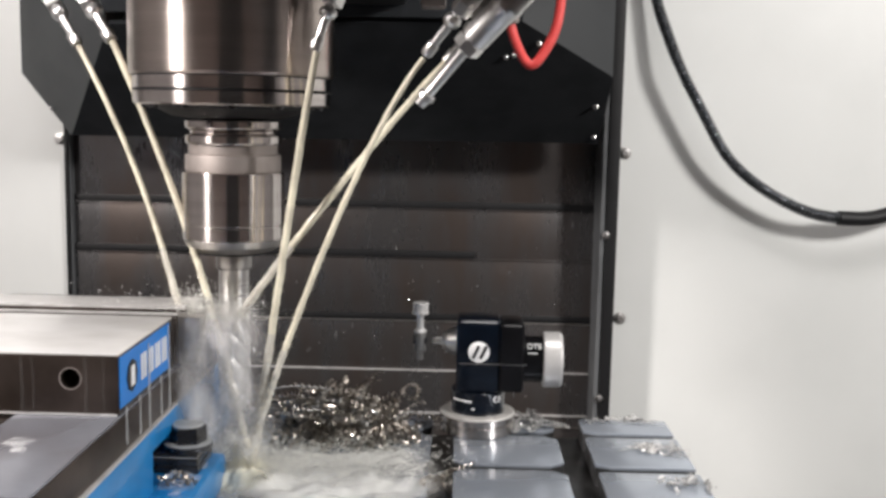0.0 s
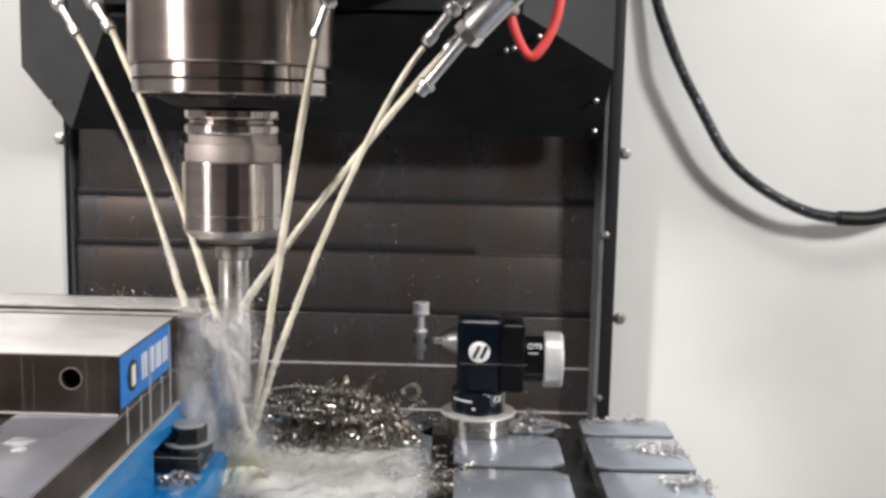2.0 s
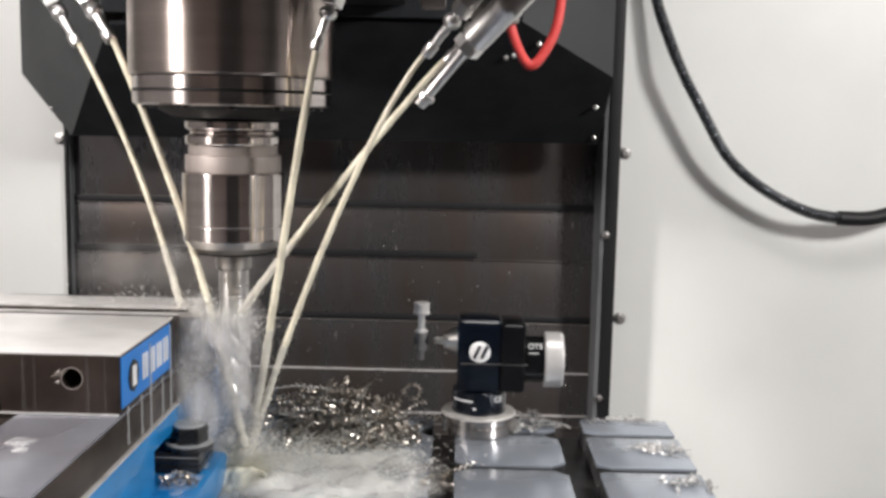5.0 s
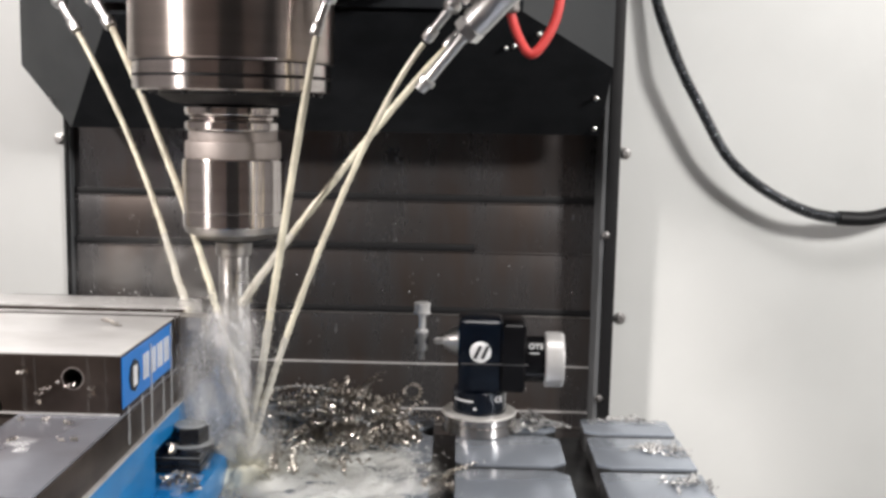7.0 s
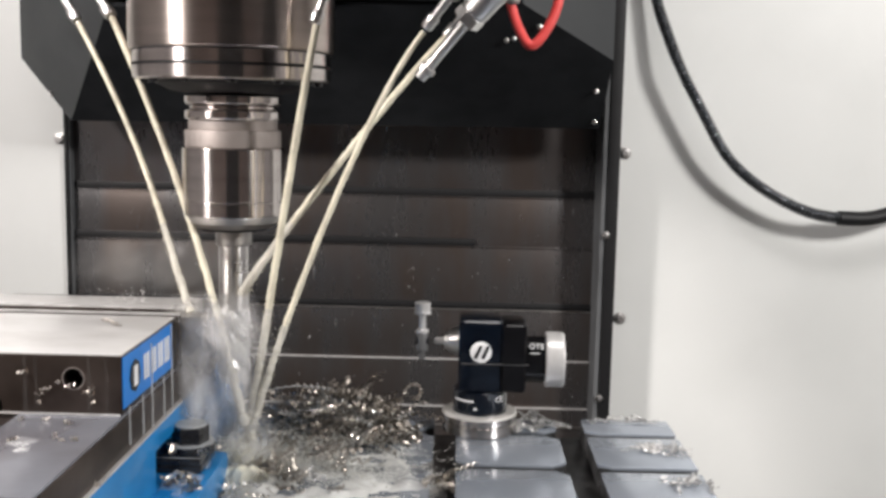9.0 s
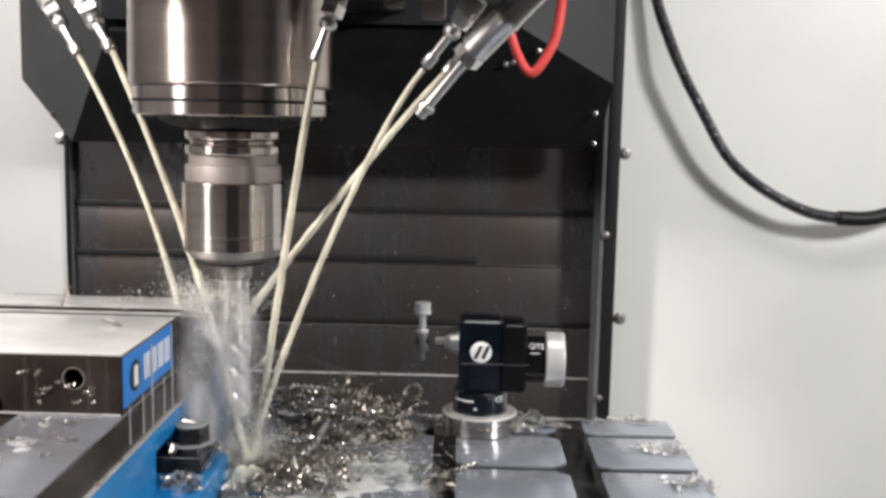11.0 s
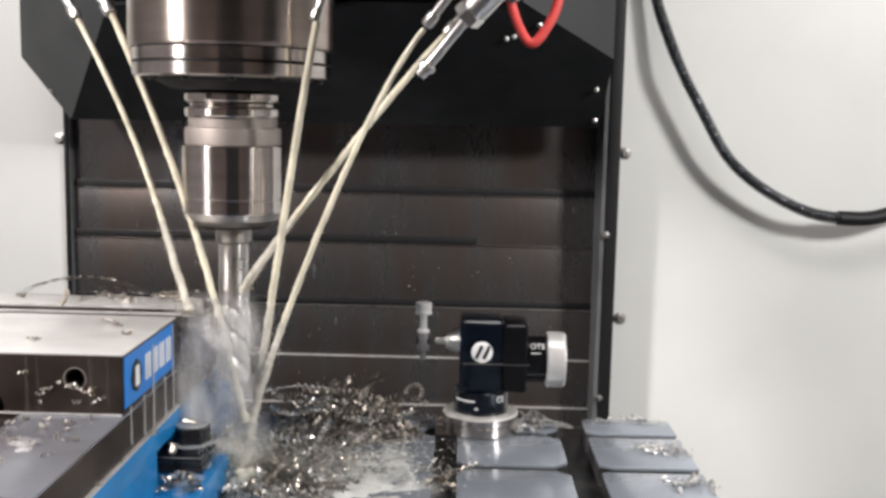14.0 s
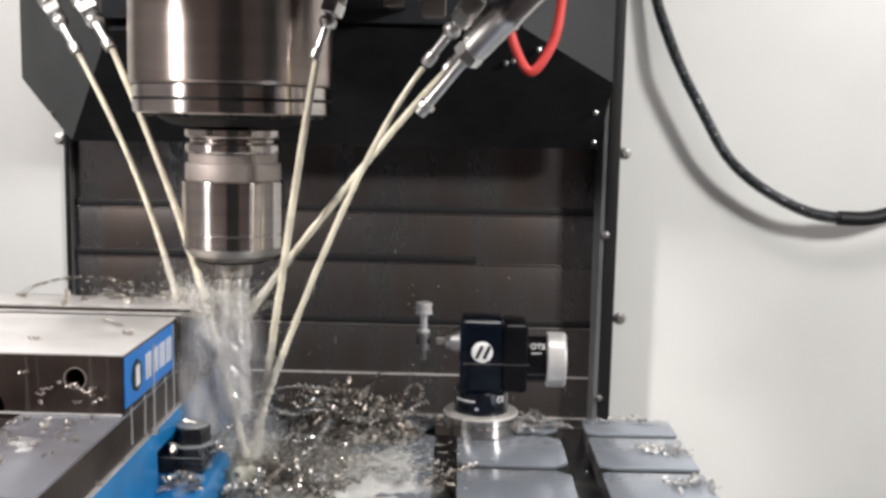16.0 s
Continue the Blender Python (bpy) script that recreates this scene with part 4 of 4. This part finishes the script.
def chips():
    # long bowed chip over the heap, and a ring chip
    bowed = smooth_path([(-0.046, 0, -0.0125), (-0.028, 0.001, -0.0066), (-0.0035, 0.002, -0.001), (0.0133, 0.001, 0.0002), (0.0293, 0, -0.0010)], 14)
    solid("chip_curl", tube([p + Vector((0, 0, 0.0004 * math.sin(i * 1.6))) for i, p in enumerate(bowed)], lambda t: 0.0007 + 0.0002 * math.sin(t * 90), 6), CHIP_WET, "long bowed steel chip lying over the heap", "chip", "loose chips", TABLE_BORNE, at=(-0.1246, 0.735, 0.0388))
    hoop = [(0.0064 * math.cos(a) - 0.003 * (a > 4.6), 0.002 * math.sin(2 * a), 0.007 + 0.0056 * math.sin(a)) for a in (k * 0.72 - 1.9 for k in range(9))]
    solid("chip_curl", coil_along(hoop, 0.0016, 0.0026, 0.0014, 3), CHIP, "looped coil of steel chip at the edge of the heap", "chip", "loose chips", TABLE_BORNE, at=(-0.034, 0.765, 0.022))
    solid("chip_curl", coil_along([(0, 0, 0.040), (0.002, -0.006, 0.030), (-0.001, -0.012, 0.019), (0.001, -0.022, 0.007), (0.006, -0.034, 0.004)], 0.0017, 0.0027, 0.0015, 4), CHIP, "long coiled steel chip hanging down the heap", "chip", "loose chips", TABLE_BORNE, at=(-0.096, 0.722, 0.001))
    solid("chip_curl", coil_along([(-0.028, 0.004, 0.030), (-0.016, 0, 0.026), (0, -0.004, 0.018), (0.014, -0.004, 0.022), (0.028, 0.002, 0.030)], 0.0017, 0.0027, 0.0015, 5), CHIP, "long coiled steel chip lying across the heap", "chip", "loose chips", TABLE_BORNE, at=(-0.070, 0.716, 0.002))
    # strings of coil over the heap
    for k in range(9):
        rng = random.Random(400 + k)
        a, w = rng.uniform(-0.9, 0.9), rng.uniform(0.015, 0.026)
        pts = [(w * u * math.cos(a), w * u * math.sin(a) * 0.6 + rng.uniform(-0.003, 0.003), 0.004 + rng.uniform(0, 0.009)) for u in (-1, -0.5, 0, 0.5, 1)]
        x, y = -0.130 + 0.011 * k + rng.uniform(-0.006, 0.006), rng.uniform(0.712, 0.745)
        solid("chip_curl", coil_along(pts, rng.uniform(0.0014, 0.0020), 0.0033, 0.0016, 40 + k), CHIP_WET if k % 2 else CHIP, "bright coiled steel chip tangled in the heap", "chip", "loose chips", TABLE_BORNE, at=(x, y, rng.uniform(0.008, 0.022)))
    # chips thrown out of the cut: start in the heap, land on vise, bed and table
    cut = (-0.118, 0.700, 0.020)
    landings = [(-0.205, 0.585, 0.1147, 6.6), (-0.255, 0.650, 0.1152, 10.2), (-0.215, 0.660, 0.1152, 9.6), (-0.290, 0.662, 0.1152, 12.8), (-0.190, 0.662, 0.1150, 11.7), (-0.235, 0.672, 0.1150, 12.9),
                (-0.196, 0.497, 0.0820, 5.2), (-0.212, 0.470, 0.0820, 6.9), (-0.188, 0.450, 0.0820, 9.4), (-0.205, 0.440, 0.0820, 10.6), (-0.221, 0.505, 0.0820, 11.1),
                (-0.162, 0.604, 0.0498, 10.0), (-0.152, 0.593, 0.0351, 8.1), (-0.151, 0.618, 0.0351, 11.6), (-0.170, 0.593, 0.0351, 5.6), (-0.150, 0.630, 0.0237, 7.0), (-0.125, 0.612, 0.0010, 8.8), (-0.100, 0.618, 0.0010, 10.9), (-0.070, 0.640, 0.0010, 9.9), (-0.186, 0.560, 0.1147, 12.6), (-0.230, 0.540, 0.1147, 13.7), (-0.207, 0.5131, 0.0985, 5.0), (-0.214, 0.5131, 0.0950, 6.4), (-0.192, 0.5131, 0.0935, 8.2), (-0.198, 0.5131, 0.0880, 10.3), (-0.185, 0.5131, 0.0900, 11.2), (-0.222, 0.480, 0.0820, 12.4), (-0.193, 0.475, 0.0820, 7.7), (-0.1735, 0.470, 0.0600, 9.0), (-0.1725, 0.505, 0.0600, 10.8), (-0.172, 0.548, 0.0600, 12.2)]
    scatter = random.Random(77)
    landings += [(scatter.uniform(-0.226, -0.180), 0.5131, scatter.uniform(0.086, 0.104), scatter.uniform(4.6, 12.5)) for _ in range(9)]
    landings += [(scatter.uniform(-0.228, -0.180), scatter.uniform(0.430, 0.508), 0.0820, scatter.uniform(4.8, 13.5)) for _ in range(12)]
    landings += [(scatter.uniform(-0.270, -0.180), scatter.uniform(0.654, 0.674), 0.1150, scatter.uniform(11.5, 13.6)) for _ in range(7)]
    landings += [(scatter.uniform(-0.166, -0.146), scatter.uniform(0.556, 0.592), 0.0237, scatter.uniform(4.6, 12.0)) for _ in range(4)]
    landings += [(scatter.uniform(-0.135, -0.070), scatter.uniform(0.585, 0.650), 0.0060, scatter.uniform(5.5, 13.0)) for _ in range(16)]
    # a coil that comes to rest beside the bolt, and two over the washed up chips
    for k, (pts, x, y, z, t) in enumerate((([(0.007, 0, 0.026), (0.002, -0.002, 0.022), (-0.002, -0.004, 0.014), (-0.005, -0.006, 0.008)], -0.1450, 0.608, 0.0236, 11.2),
                                           ([(-0.020, 0.004, 0.006), (-0.008, 0, 0.010), (0.006, -0.003, 0.008), (0.018, -0.002, 0.012)], -0.112, 0.664, 0.0140, 9.8),
                                           ([(0.006, 0.012, 0.018), (0.002, 0.004, 0.012), (-0.002, -0.008, 0.006), (-0.008, -0.020, 0.004)], -0.092, 0.668, 0.0130, 11.0))):
        c = solid("chip_curl", coil_along(pts, 0.0020, 0.0032, 0.0019, 20 + k), CHIP_WET, "bright coiled steel chip fallen beside the clamp", "chip", "loose chips", at=(-0.10, 0.735, 0.016))
        FREE.append((c, [(0, pose(-0.10 + 0.012 * k, 0.740, 0.012)), (t - 0.5, pose(-0.10 + 0.012 * k, 0.740, 0.012)), (t - 0.25, pose((x - 0.10) / 2, (y + 0.735) / 2, z + 0.05, 0, 30, 0)), (t, pose(x, y, z)), (16, pose(x + 0.0006, y, z))]))
    # strings of coil that wash forward over the table late on
    for k in range(12):
        rng = random.Random(640 + k)
        a, w, t = rng.uniform(-1.4, 1.4), rng.uniform(0.008, 0.017), 6.0 + 0.55 * k
        pts = [(w * u * math.cos(a), w * u * math.sin(a), 0.004 + rng.uniform(0, 0.005)) for u in (-1, -0.4, 0.3, 1)]
        x, y, x0, y0 = rng.uniform(-0.142, -0.070), rng.uniform(0.596, 0.690), rng.uniform(-0.12, -0.06), 0.742
        c = solid("chip_curl", coil_along(pts, rng.uniform(0.0015, 0.0021), 0.0033, 0.0017, 60 + k), CHIP_WET if k % 3 else CHIP, "bright coiled steel chip washed over the table", "chip", "loose chips", at=(x0, y0, 0.010))
        FREE.append((c, [(0, pose(x0, y0, 0.010)), (t - 0.6, pose(x0, y0, 0.010)), (t - 0.3, pose((x + x0) / 2, (y + y0) / 2, 0.030, 10, 20, 20)), (t, pose(x, y, 0.006)), (16, pose(x + 0.0008, y, 0.006))]))
    bow = solid("chip_curl", coil_along([(-0.042, 0, 0.003), (-0.025, 0, 0.011), (0, 0, 0.014), (0.025, 0, 0.010), (0.042, 0, 0.003)], 0.0014, 0.0026, 0.0014, 6), CHIP, "long bowed chip thrown over the vise jaws", "chip", "loose chips", at=(-0.11, 0.735, 0.02))
    FREE.append((bow, [(0, pose(-0.100, 0.735, 0.016)), (10.9, pose(-0.100, 0.735, 0.016)), (11.1, pose(-0.13, 0.71, 0.10, 0, 25, 10)), (11.3, pose(-0.19, 0.672, 0.128, 0, -8, 6)), (11.5, pose(-0.2110, 0.664, 0.1155)), (12.15, pose(-0.2110, 0.664, 0.1155)), (12.35, pose(-0.245, 0.70, 0.125, 0, -20, 20)), (12.6, pose(-0.27, 0.712, 0.1075, 0, 0, 30)), (16, pose(-0.27, 0.712, 0.1075, 0, 0, 31))]))
    for k, (x, y, z, t) in enumerate(landings):
        rng = random.Random(70 + k)
        near = y < 0.52
        big = 0.034 if k in (1, 4) else rng.uniform(0.003, 0.007) if near else rng.uniform(0.007, 0.014)
        c = solid("chip_curl", single_curl(40 + k, big, rng.uniform(0.0007, 0.0013) if near else rng.uniform(0.0010, 0.0022), rng.uniform(0.0018, 0.0030), 0.0013 if near else 0.0014), CHIP, "curled bright steel chip thrown from the cut", "chip", "loose chips", at=cut)
        a = rng.uniform(-70, 70)
        sx, sy = cut[0] + rng.uniform(-0.02, 0.05), cut[1] + rng.uniform(-0.01, 0.05)
        FREE.append((c, [(0, pose(sx, sy, 0.024)), (t - 0.55, pose(sx, sy, 0.024)), (t - 0.38, pose(sx * 0.75 + x * 0.25, sy * 0.75 + y * 0.25, z + 0.03, 30, 20, a * 0.3)), (t - 0.2, pose(sx * 0.4 + x * 0.6, sy * 0.4 + y * 0.6, z + 0.045, 60, -20, a * 0.6)), (t - 0.06, pose(x, y, z + 0.012, 20, 5, a)), (t, pose(x, y, z, 0, 0, a)), (16, pose(x + 0.0008, y, z, 0, 0, a))]))


chips()


def lumps(size, count, r, seed, stretch=1.0, flow=(0, 0, -1), spread=0.6, even=False):
    """A cloud of fine drops, dense in the middle, each drawn out along the flow."""
    rng = random.Random(seed)
    verts, faces = [], []
    flow = Vector(flow)
    for _ in range(count):
        p = Vector((rng.gauss(0, 0.5), rng.gauss(0, 0.5), rng.uniform(-1, 1) if even else rng.gauss(0, 0.5)))
        wisp = noise.noise(Vector((p.x * 1.6, p.y * 1.6, p.z * 0.8)) + Vector((seed, 0, 0)))
        if wisp < rng.uniform(-0.5, 0.25):
            continue
        c = Vector((p.x * size[0], p.y * size[1], p.z * size[2]))
        k = r * (0.35 + 0.65 * rng.random() ** 3)
        d = (flow + Vector((p.x, p.y, p.z)) * spread + Vector((rng.uniform(-0.15, 0.15), rng.uniform(-0.15, 0.15), rng.uniform(-0.15, 0.15)))).normalized() * k * rng.uniform(1, stretch)
        u = d.orthogonal().normalized() * k
        w = d.normalized().cross(u)
        n = len(verts)
        verts += [c + d, c - d, c + u, c - u, c + w, c - w]
        faces += [(n + a, n + b, n + e) for a, b, e in ((0, 2, 4), (0, 4, 3), (0, 3, 5), (0, 5, 2), (1, 4, 2), (1, 3, 4), (1, 5, 3), (1, 2, 5))]
    me = bpy.data.meshes.new("drops")
    me.from_pydata([tuple(v) for v in verts], [], faces)
    return me


def sheet(w, h, swell, seed, n=24):
    """A billowing upright film, w by h, with its own flat map."""
    verts = [((i / n - 0.5) * w, swell * noise.noise((i / n * 2.4, j / n * 1.8, seed * 1.7)) + 0.3 * swell * noise.noise((i / n * 7, j / n * 4, seed)), (j / n - 0.5) * h) for j in range(n + 1) for i in range(n + 1)]
    faces = [(j * (n + 1) + i, j * (n + 1) + i + 1, (j + 1) * (n + 1) + i + 1, (j + 1) * (n + 1) + i) for j in range(n) for i in range(n)]
    me = bpy.data.meshes.new("film")
    me.from_pydata(verts, [], faces)
    return flat_map(me, n)


def flat_map(me, n):
    """Lays a square grid of n by n faces out flat from 0 to 1."""
    uv = me.uv_layers.new(name="flat")
    for loop in me.loops:
        uv.data[loop.index].uv = (loop.vertex_index % (n + 1) / n, loop.vertex_index // (n + 1) / n)
    for p in me.polygons:
        p.use_smooth = True
    return me


def drops(name, me, mat, label, category, at, group=""):
    me.materials.append(mat)
    ob = new(name, me)
    ob.location = at
    return tagged(ob, label, category, group, "stuff")


def shake(ob, seed, step, shift, turn, base=None):
    """Restless small moves about the resting place."""
    rng = random.Random(seed)
    x, y, z = ob.location
    rows, t = [], 0.0
    while t < 16.001:
        rows.append((t, pose(x + rng.uniform(-shift, shift), y + rng.uniform(-shift, shift), z + rng.uniform(-shift, shift), rng.uniform(-turn, turn) * 0.3, rng.uniform(-turn, turn) * 0.3, rng.uniform(-turn, turn))))
        t = round(t + step, 3)
    FREE.append((ob, rows))


def spray():
    # torn films of spray between the vise and the tool, falling down the end of the work
    films = ((-0.1560, 0.614, 0.080, 0.056, 0.100, FALLING, 0.0035), (-0.1500, 0.628, 0.068, 0.062, 0.110, FALLING, 0.004), (-0.1400, 0.644, 0.082, 0.044, 0.094, FALLING, 0.004),
             (-0.1600, 0.640, 0.114, 0.064, 0.030, PUFF, 0.003), (-0.1420, 0.634, 0.034, 0.072, 0.056, PUFF, 0.004))
    for k, (x, y, z, w, h, mat, shift) in enumerate(films):
        m = drops("coolant_film", sheet(w, h, 0.010, 30 + k), mat, "grey torn film of coolant falling round the cutter", "mist", (x, y, z), "films of spray")
        shake(m, 300 + k, 0.1, shift, 9)
    haze = drops("coolant_film", sheet(0.17, 0.062, 0.012, 61), HAZE, "thin haze of coolant drifting behind the vise", "mist", (-0.225, 0.745, 0.07), "films of spray")
    FREE.append((haze, [(t, pose(-0.225 + 0.006 * math.sin(3 * t), 0.745, 0.070 + 0.055 * min(1, max(0, (t - 2.8) / 1.2)) - 0.055 * min(1, max(0, (t - 9) / 1.6)) + 0.003 * math.sin(7 * t))) for t in (0.25 * k for k in range(65))]))
    for k, (x, y, z, a, b, c, n, r) in enumerate(((-0.160, 0.618, 0.078, 0.018, 0.012, 0.040, 5000, 0.00014), (-0.148, 0.634, 0.062, 0.020, 0.014, 0.044, 5000, 0.00014))):
        m = drops("coolant_mist", lumps((a, b, c), n, r, 36 + k, 14, spread=0.3, even=True), FINE, "fine drops of coolant round the cutter", "mist", (x, y, z), "mist clouds")
        shake(m, 306 + k, 0.1, 0.005, 14)
    d = drops("coolant_spray", lumps((0.032, 0.020, 0.055), 500, 0.0006, 41, 4, even=True), FINE, "flying coolant drops round the cutter", "spray", (-0.155, 0.640, 0.072))
    shake(d, 310, 0.1, 0.005, 25)
    d = drops("coolant_spray", lumps((0.055, 0.018, 0.007), 500, 0.0004, 42, 4, (-1, 0, 0.3)), FINE, "coolant drops spattering off the vise top", "spray", (-0.205, 0.655, 0.119))
    shake(d, 311, 0.1, 0.004, 8)
    # a burst over the jaws that swells each time the cutter is deep
    b = drops("coolant_burst", lumps((0.030, 0.014, 0.013), 9000, 0.00028, 48, 6, (-0.2, 0, 0.8), 1.2), SPLASH, "white burst of coolant over the vise jaws", "splash", (-0.158, 0.648, 0.098))
    FREE.append((b, [(t, pose(-0.158, 0.648, 0.092 + 0.030 * min(1, max(0, (-d - 11) / 10)))) for t, d in HEAD]))
    # where the jets strike the table
    f = drops("coolant_splash", lumps((0.017, 0.011, 0.016), 15000, 0.00042, 47, 5, (0.1, 0, 1), 1.0), CREAM, "churning milky splash under the jets", "splash", (-0.144, 0.642, 0.012))
    shake(f, 320, 0.1, 0.0015, 30)
    f = drops("coolant_splash", lumps((0.026, 0.020, 0.016), 14000, 0.00032, 43, 6, (0.5, -0.2, 0.4), 1.2), SPLASH, "milky drops leaping where the jets strike", "splash", (-0.138, 0.650, 0.012))
    shake(f, 321, 0.1, 0.002, 25)
    f = drops("coolant_splash", lumps((0.066, 0.050, 0.008), 15000, 0.00030, 44, 9, (1, -0.2, 0.1), 0.8), SPLASH, "low blown spray over the running coolant", "splash", (-0.090, 0.655, 0.009))
    shake(f, 322, 0.1, 0.003, 10)


FINE = material("coolant_drops", (0.72, 0.71, 0.70), 0.3, scale=60)
CREAM = material("cream_drops", (0.93, 0.90, 0.76), 0.3, scale=60)
SPLASH = material("milky_drops", (0.88, 0.875, 0.83), 0.3, scale=60)
spray()


def pool(x0, x1, y0, y1, h, seed, n=70):
    """A rippled film of running coolant, thick in the middle and thinning out."""
    own = bmesh.new()
    grid = []
    for j in range(n + 1):
        row = []
        for i in range(n + 1):
            u, v = i / n, j / n
            x, y = x0 + (x1 - x0) * u, y0 + (y1 - y0) * v
            edge = (min(u, 1 - u, v, 1 - v) + 0.22 * noise.noise((x * 28, y * 28, seed + 9)) - 0.06) * 6
            z = -0.0035 + (h + 0.0035) * max(0, min(1, edge)) * (0.62 + 0.5 * noise.noise((x * 45, y * 60, seed)) + 0.22 * noise.noise((x * 120, y * 170, seed)))
            row.append(own.verts.new((x - (x0 + x1) / 2, y - (y0 + y1) / 2, z)))
        grid.append(row)
    for j in range(n):
        for i in range(n):
            own.faces.new((grid[j][i], grid[j][i + 1], grid[j + 1][i + 1], grid[j + 1][i]))
    return own


def pools():
    p = solid("coolant_pool", pool(-0.160, 0.000, 0.560, 0.745, 0.0060, 2.0), FOAM, "rippling milky coolant running over the table", "coolant", kind="stuff", at=(-0.080, 0.6525, 0.0008))
    flat_map(p.data, 70)
    # the milky film drains as the chips build up
    FREE.append((p, [(t, pose(-0.080 + 0.0012 * math.sin(9 * t), 0.6525, 0.0010 - 0.0026 * min(1, max(0, (t - 4) / 6)) + 0.0006 * math.sin(13 * t), 0, 0, 1.5 * math.sin(5 * t))) for t in (0.2 * k for k in range(81))]))
    q = solid("coolant_pool", pool(-0.164, -0.114, 0.604, 0.676, 0.018, 5.0, 50), CREAM_FOAM, "churned coolant round the foot of the jets", "coolant", kind="stuff", at=(-0.1390, 0.640, 0.0010))
    flat_map(q.data, 50)
    shake(q, 331, 0.1, 0.0012, 4)


pools()


def lug_film():
    p = solid("coolant_pool", pool(-0.178, -0.1455, 0.538, 0.640, 0.0056, 7.0, 50), THIN_FILM, "thin coolant film over the blue vise lug", "coolant", borne=TABLE_BORNE, kind="stuff", at=(-0.16175, 0.589, 0.0222))
    flat_map(p.data, 50)
    # wet patches on the ground way in front of the jaw
    for x, y, a, b, seed in ((-0.208, 0.470, 0.030, 0.060, 11.0), (-0.215, 0.430, 0.024, 0.040, 13.0)):
        w = solid("coolant_pool", pool(x - a / 2, x + a / 2, y - b / 2, y + b / 2, 0.0012, seed, 30), THIN_FILM, "wet pale patch on the ground vise way", "coolant", borne=TABLE_BORNE, kind="stuff", at=(x, y, 0.0822))
        flat_map(w.data, 30)


lug_film()


def drips():
    # runs of coolant down the side of the vise
    rng = random.Random(9)
    for k, (y, z0, z1) in enumerate(((0.522, 0.064, 0.0850), (0.545, 0.062, 0.0850), (0.562, 0.060, 0.110), (0.585, 0.060, 0.0850), (0.602, 0.060, 0.112))):
        path = [Vector((0.0005 * noise.noise((i, k, 0)), 0.0008 * noise.noise((i * 0.4, k, 3)), (z1 - z0) * (1 - i / 14))) for i in range(15)]
        solid("coolant_run", tube(path, lambda t: 0.0005 + 0.0003 * t, 6), PRINT_WET, "thin run of coolant down the vise side", "coolant", "runs on the vise", TABLE_BORNE, at=(-0.1742, y, z0))
    for k, (x, w) in enumerate(((-0.2262, 0.0011), (-0.2205, 0.0006), (-0.1925, 0.0010), (-0.1835, 0.0005))):
        path = [Vector((0.0011 * noise.noise((i * 0.3, k, 8)), 0, 0.0310 * (1 - i / 14))) for i in range(15)]
        solid("coolant_run", tube(path, lambda t, w=w: w * (0.6 + 0.4 * t), 6), PRINT_THIN, "faint run of coolant down the jaw face", "coolant", "runs on the vise", TABLE_BORNE, at=(x, 0.5143, 0.0826))
    # drops standing on the cover sheets
    for c, s in COVERS[1:5]:
        bm = bmesh.new()
        sheet = [o for o in c.children if o.name.startswith("sheet")][0]
        zs = [v.co.z for v in sheet.data.vertices]
        y = min(v.co.y for v in sheet.data.vertices)
        for _ in range(60):
            x, z = rng.uniform(-0.42, 0.15), rng.uniform(max(zs) - 0.055, max(zs) - 0.004)
            r = rng.uniform(0.0003, 0.0009) if rng.random() < 0.92 else 0.0015
            long = rng.uniform(0.8, 1.4) if rng.random() < 0.85 else rng.uniform(3, 7)
            lathe([(0.1 * r, 0), (0.8 * r, 0.25 * r), (r, 0.6 * r), (0.6 * r, 0.95 * r), (0.1 * r, 1.05 * r)], Matrix.Translation((x, y, z)) @ Matrix.Diagonal((1, 1, long, 1)) @ pose(0, 0, 0, 90, 0, 0), 8, bm)
        part("dew", bm, DROP, c, "clear standing coolant drops")["kind"] = "stuff"


PRINT_WET = material("pale_coolant_run", (0.62, 0.63, 0.64), 0.15, scale=60, clear=0.5, alpha=0.45)
PRINT_THIN = material("thin_coolant_run", (0.5, 0.49, 0.48), 0.15, scale=60, clear=0.5, alpha=0.05)
DROP = material("clear_drop", (0.62, 0.62, 0.62), 0.06, 0.9, scale=90)
drips()


# ---- motion ----
def motions():
    for ob in HEAD_BORNE:
        x, y, z = ob.location
        walk(ob, [(t, pose(x, y, z + 0.001 * d)) for t, d in HEAD])
    for ob in TABLE_BORNE:
        x, y, z = ob.location
        walk(ob, [(t, pose(x + 0.001 * d, y, z)) for t, d in TABLE])
    # the jets ride on the head and waver about their nozzles
    when = sorted({t for t, _ in HEAD} | {round(0.25 * k, 2) for k in range(65)})
    for k, ob in enumerate(JETS):
        rng = random.Random(500 + k)
        x, y, z = ob.location
        drop = np.interp(when, [t for t, _ in HEAD], [d for _, d in HEAD])
        walk(ob, [(t, pose(x, y, z + 0.001 * float(d), rng.uniform(-0.4, 0.4), rng.uniform(-0.45, 0.45), 0)) for t, d in zip(when, drop)])
    for ob, rows in FREE:
        walk(ob, rows)
    for ob, share in COVERS:
        if share:
            walk(ob, [(t, pose(0, 0, 0.001 * d * share)) for t, d in HEAD])


motions()
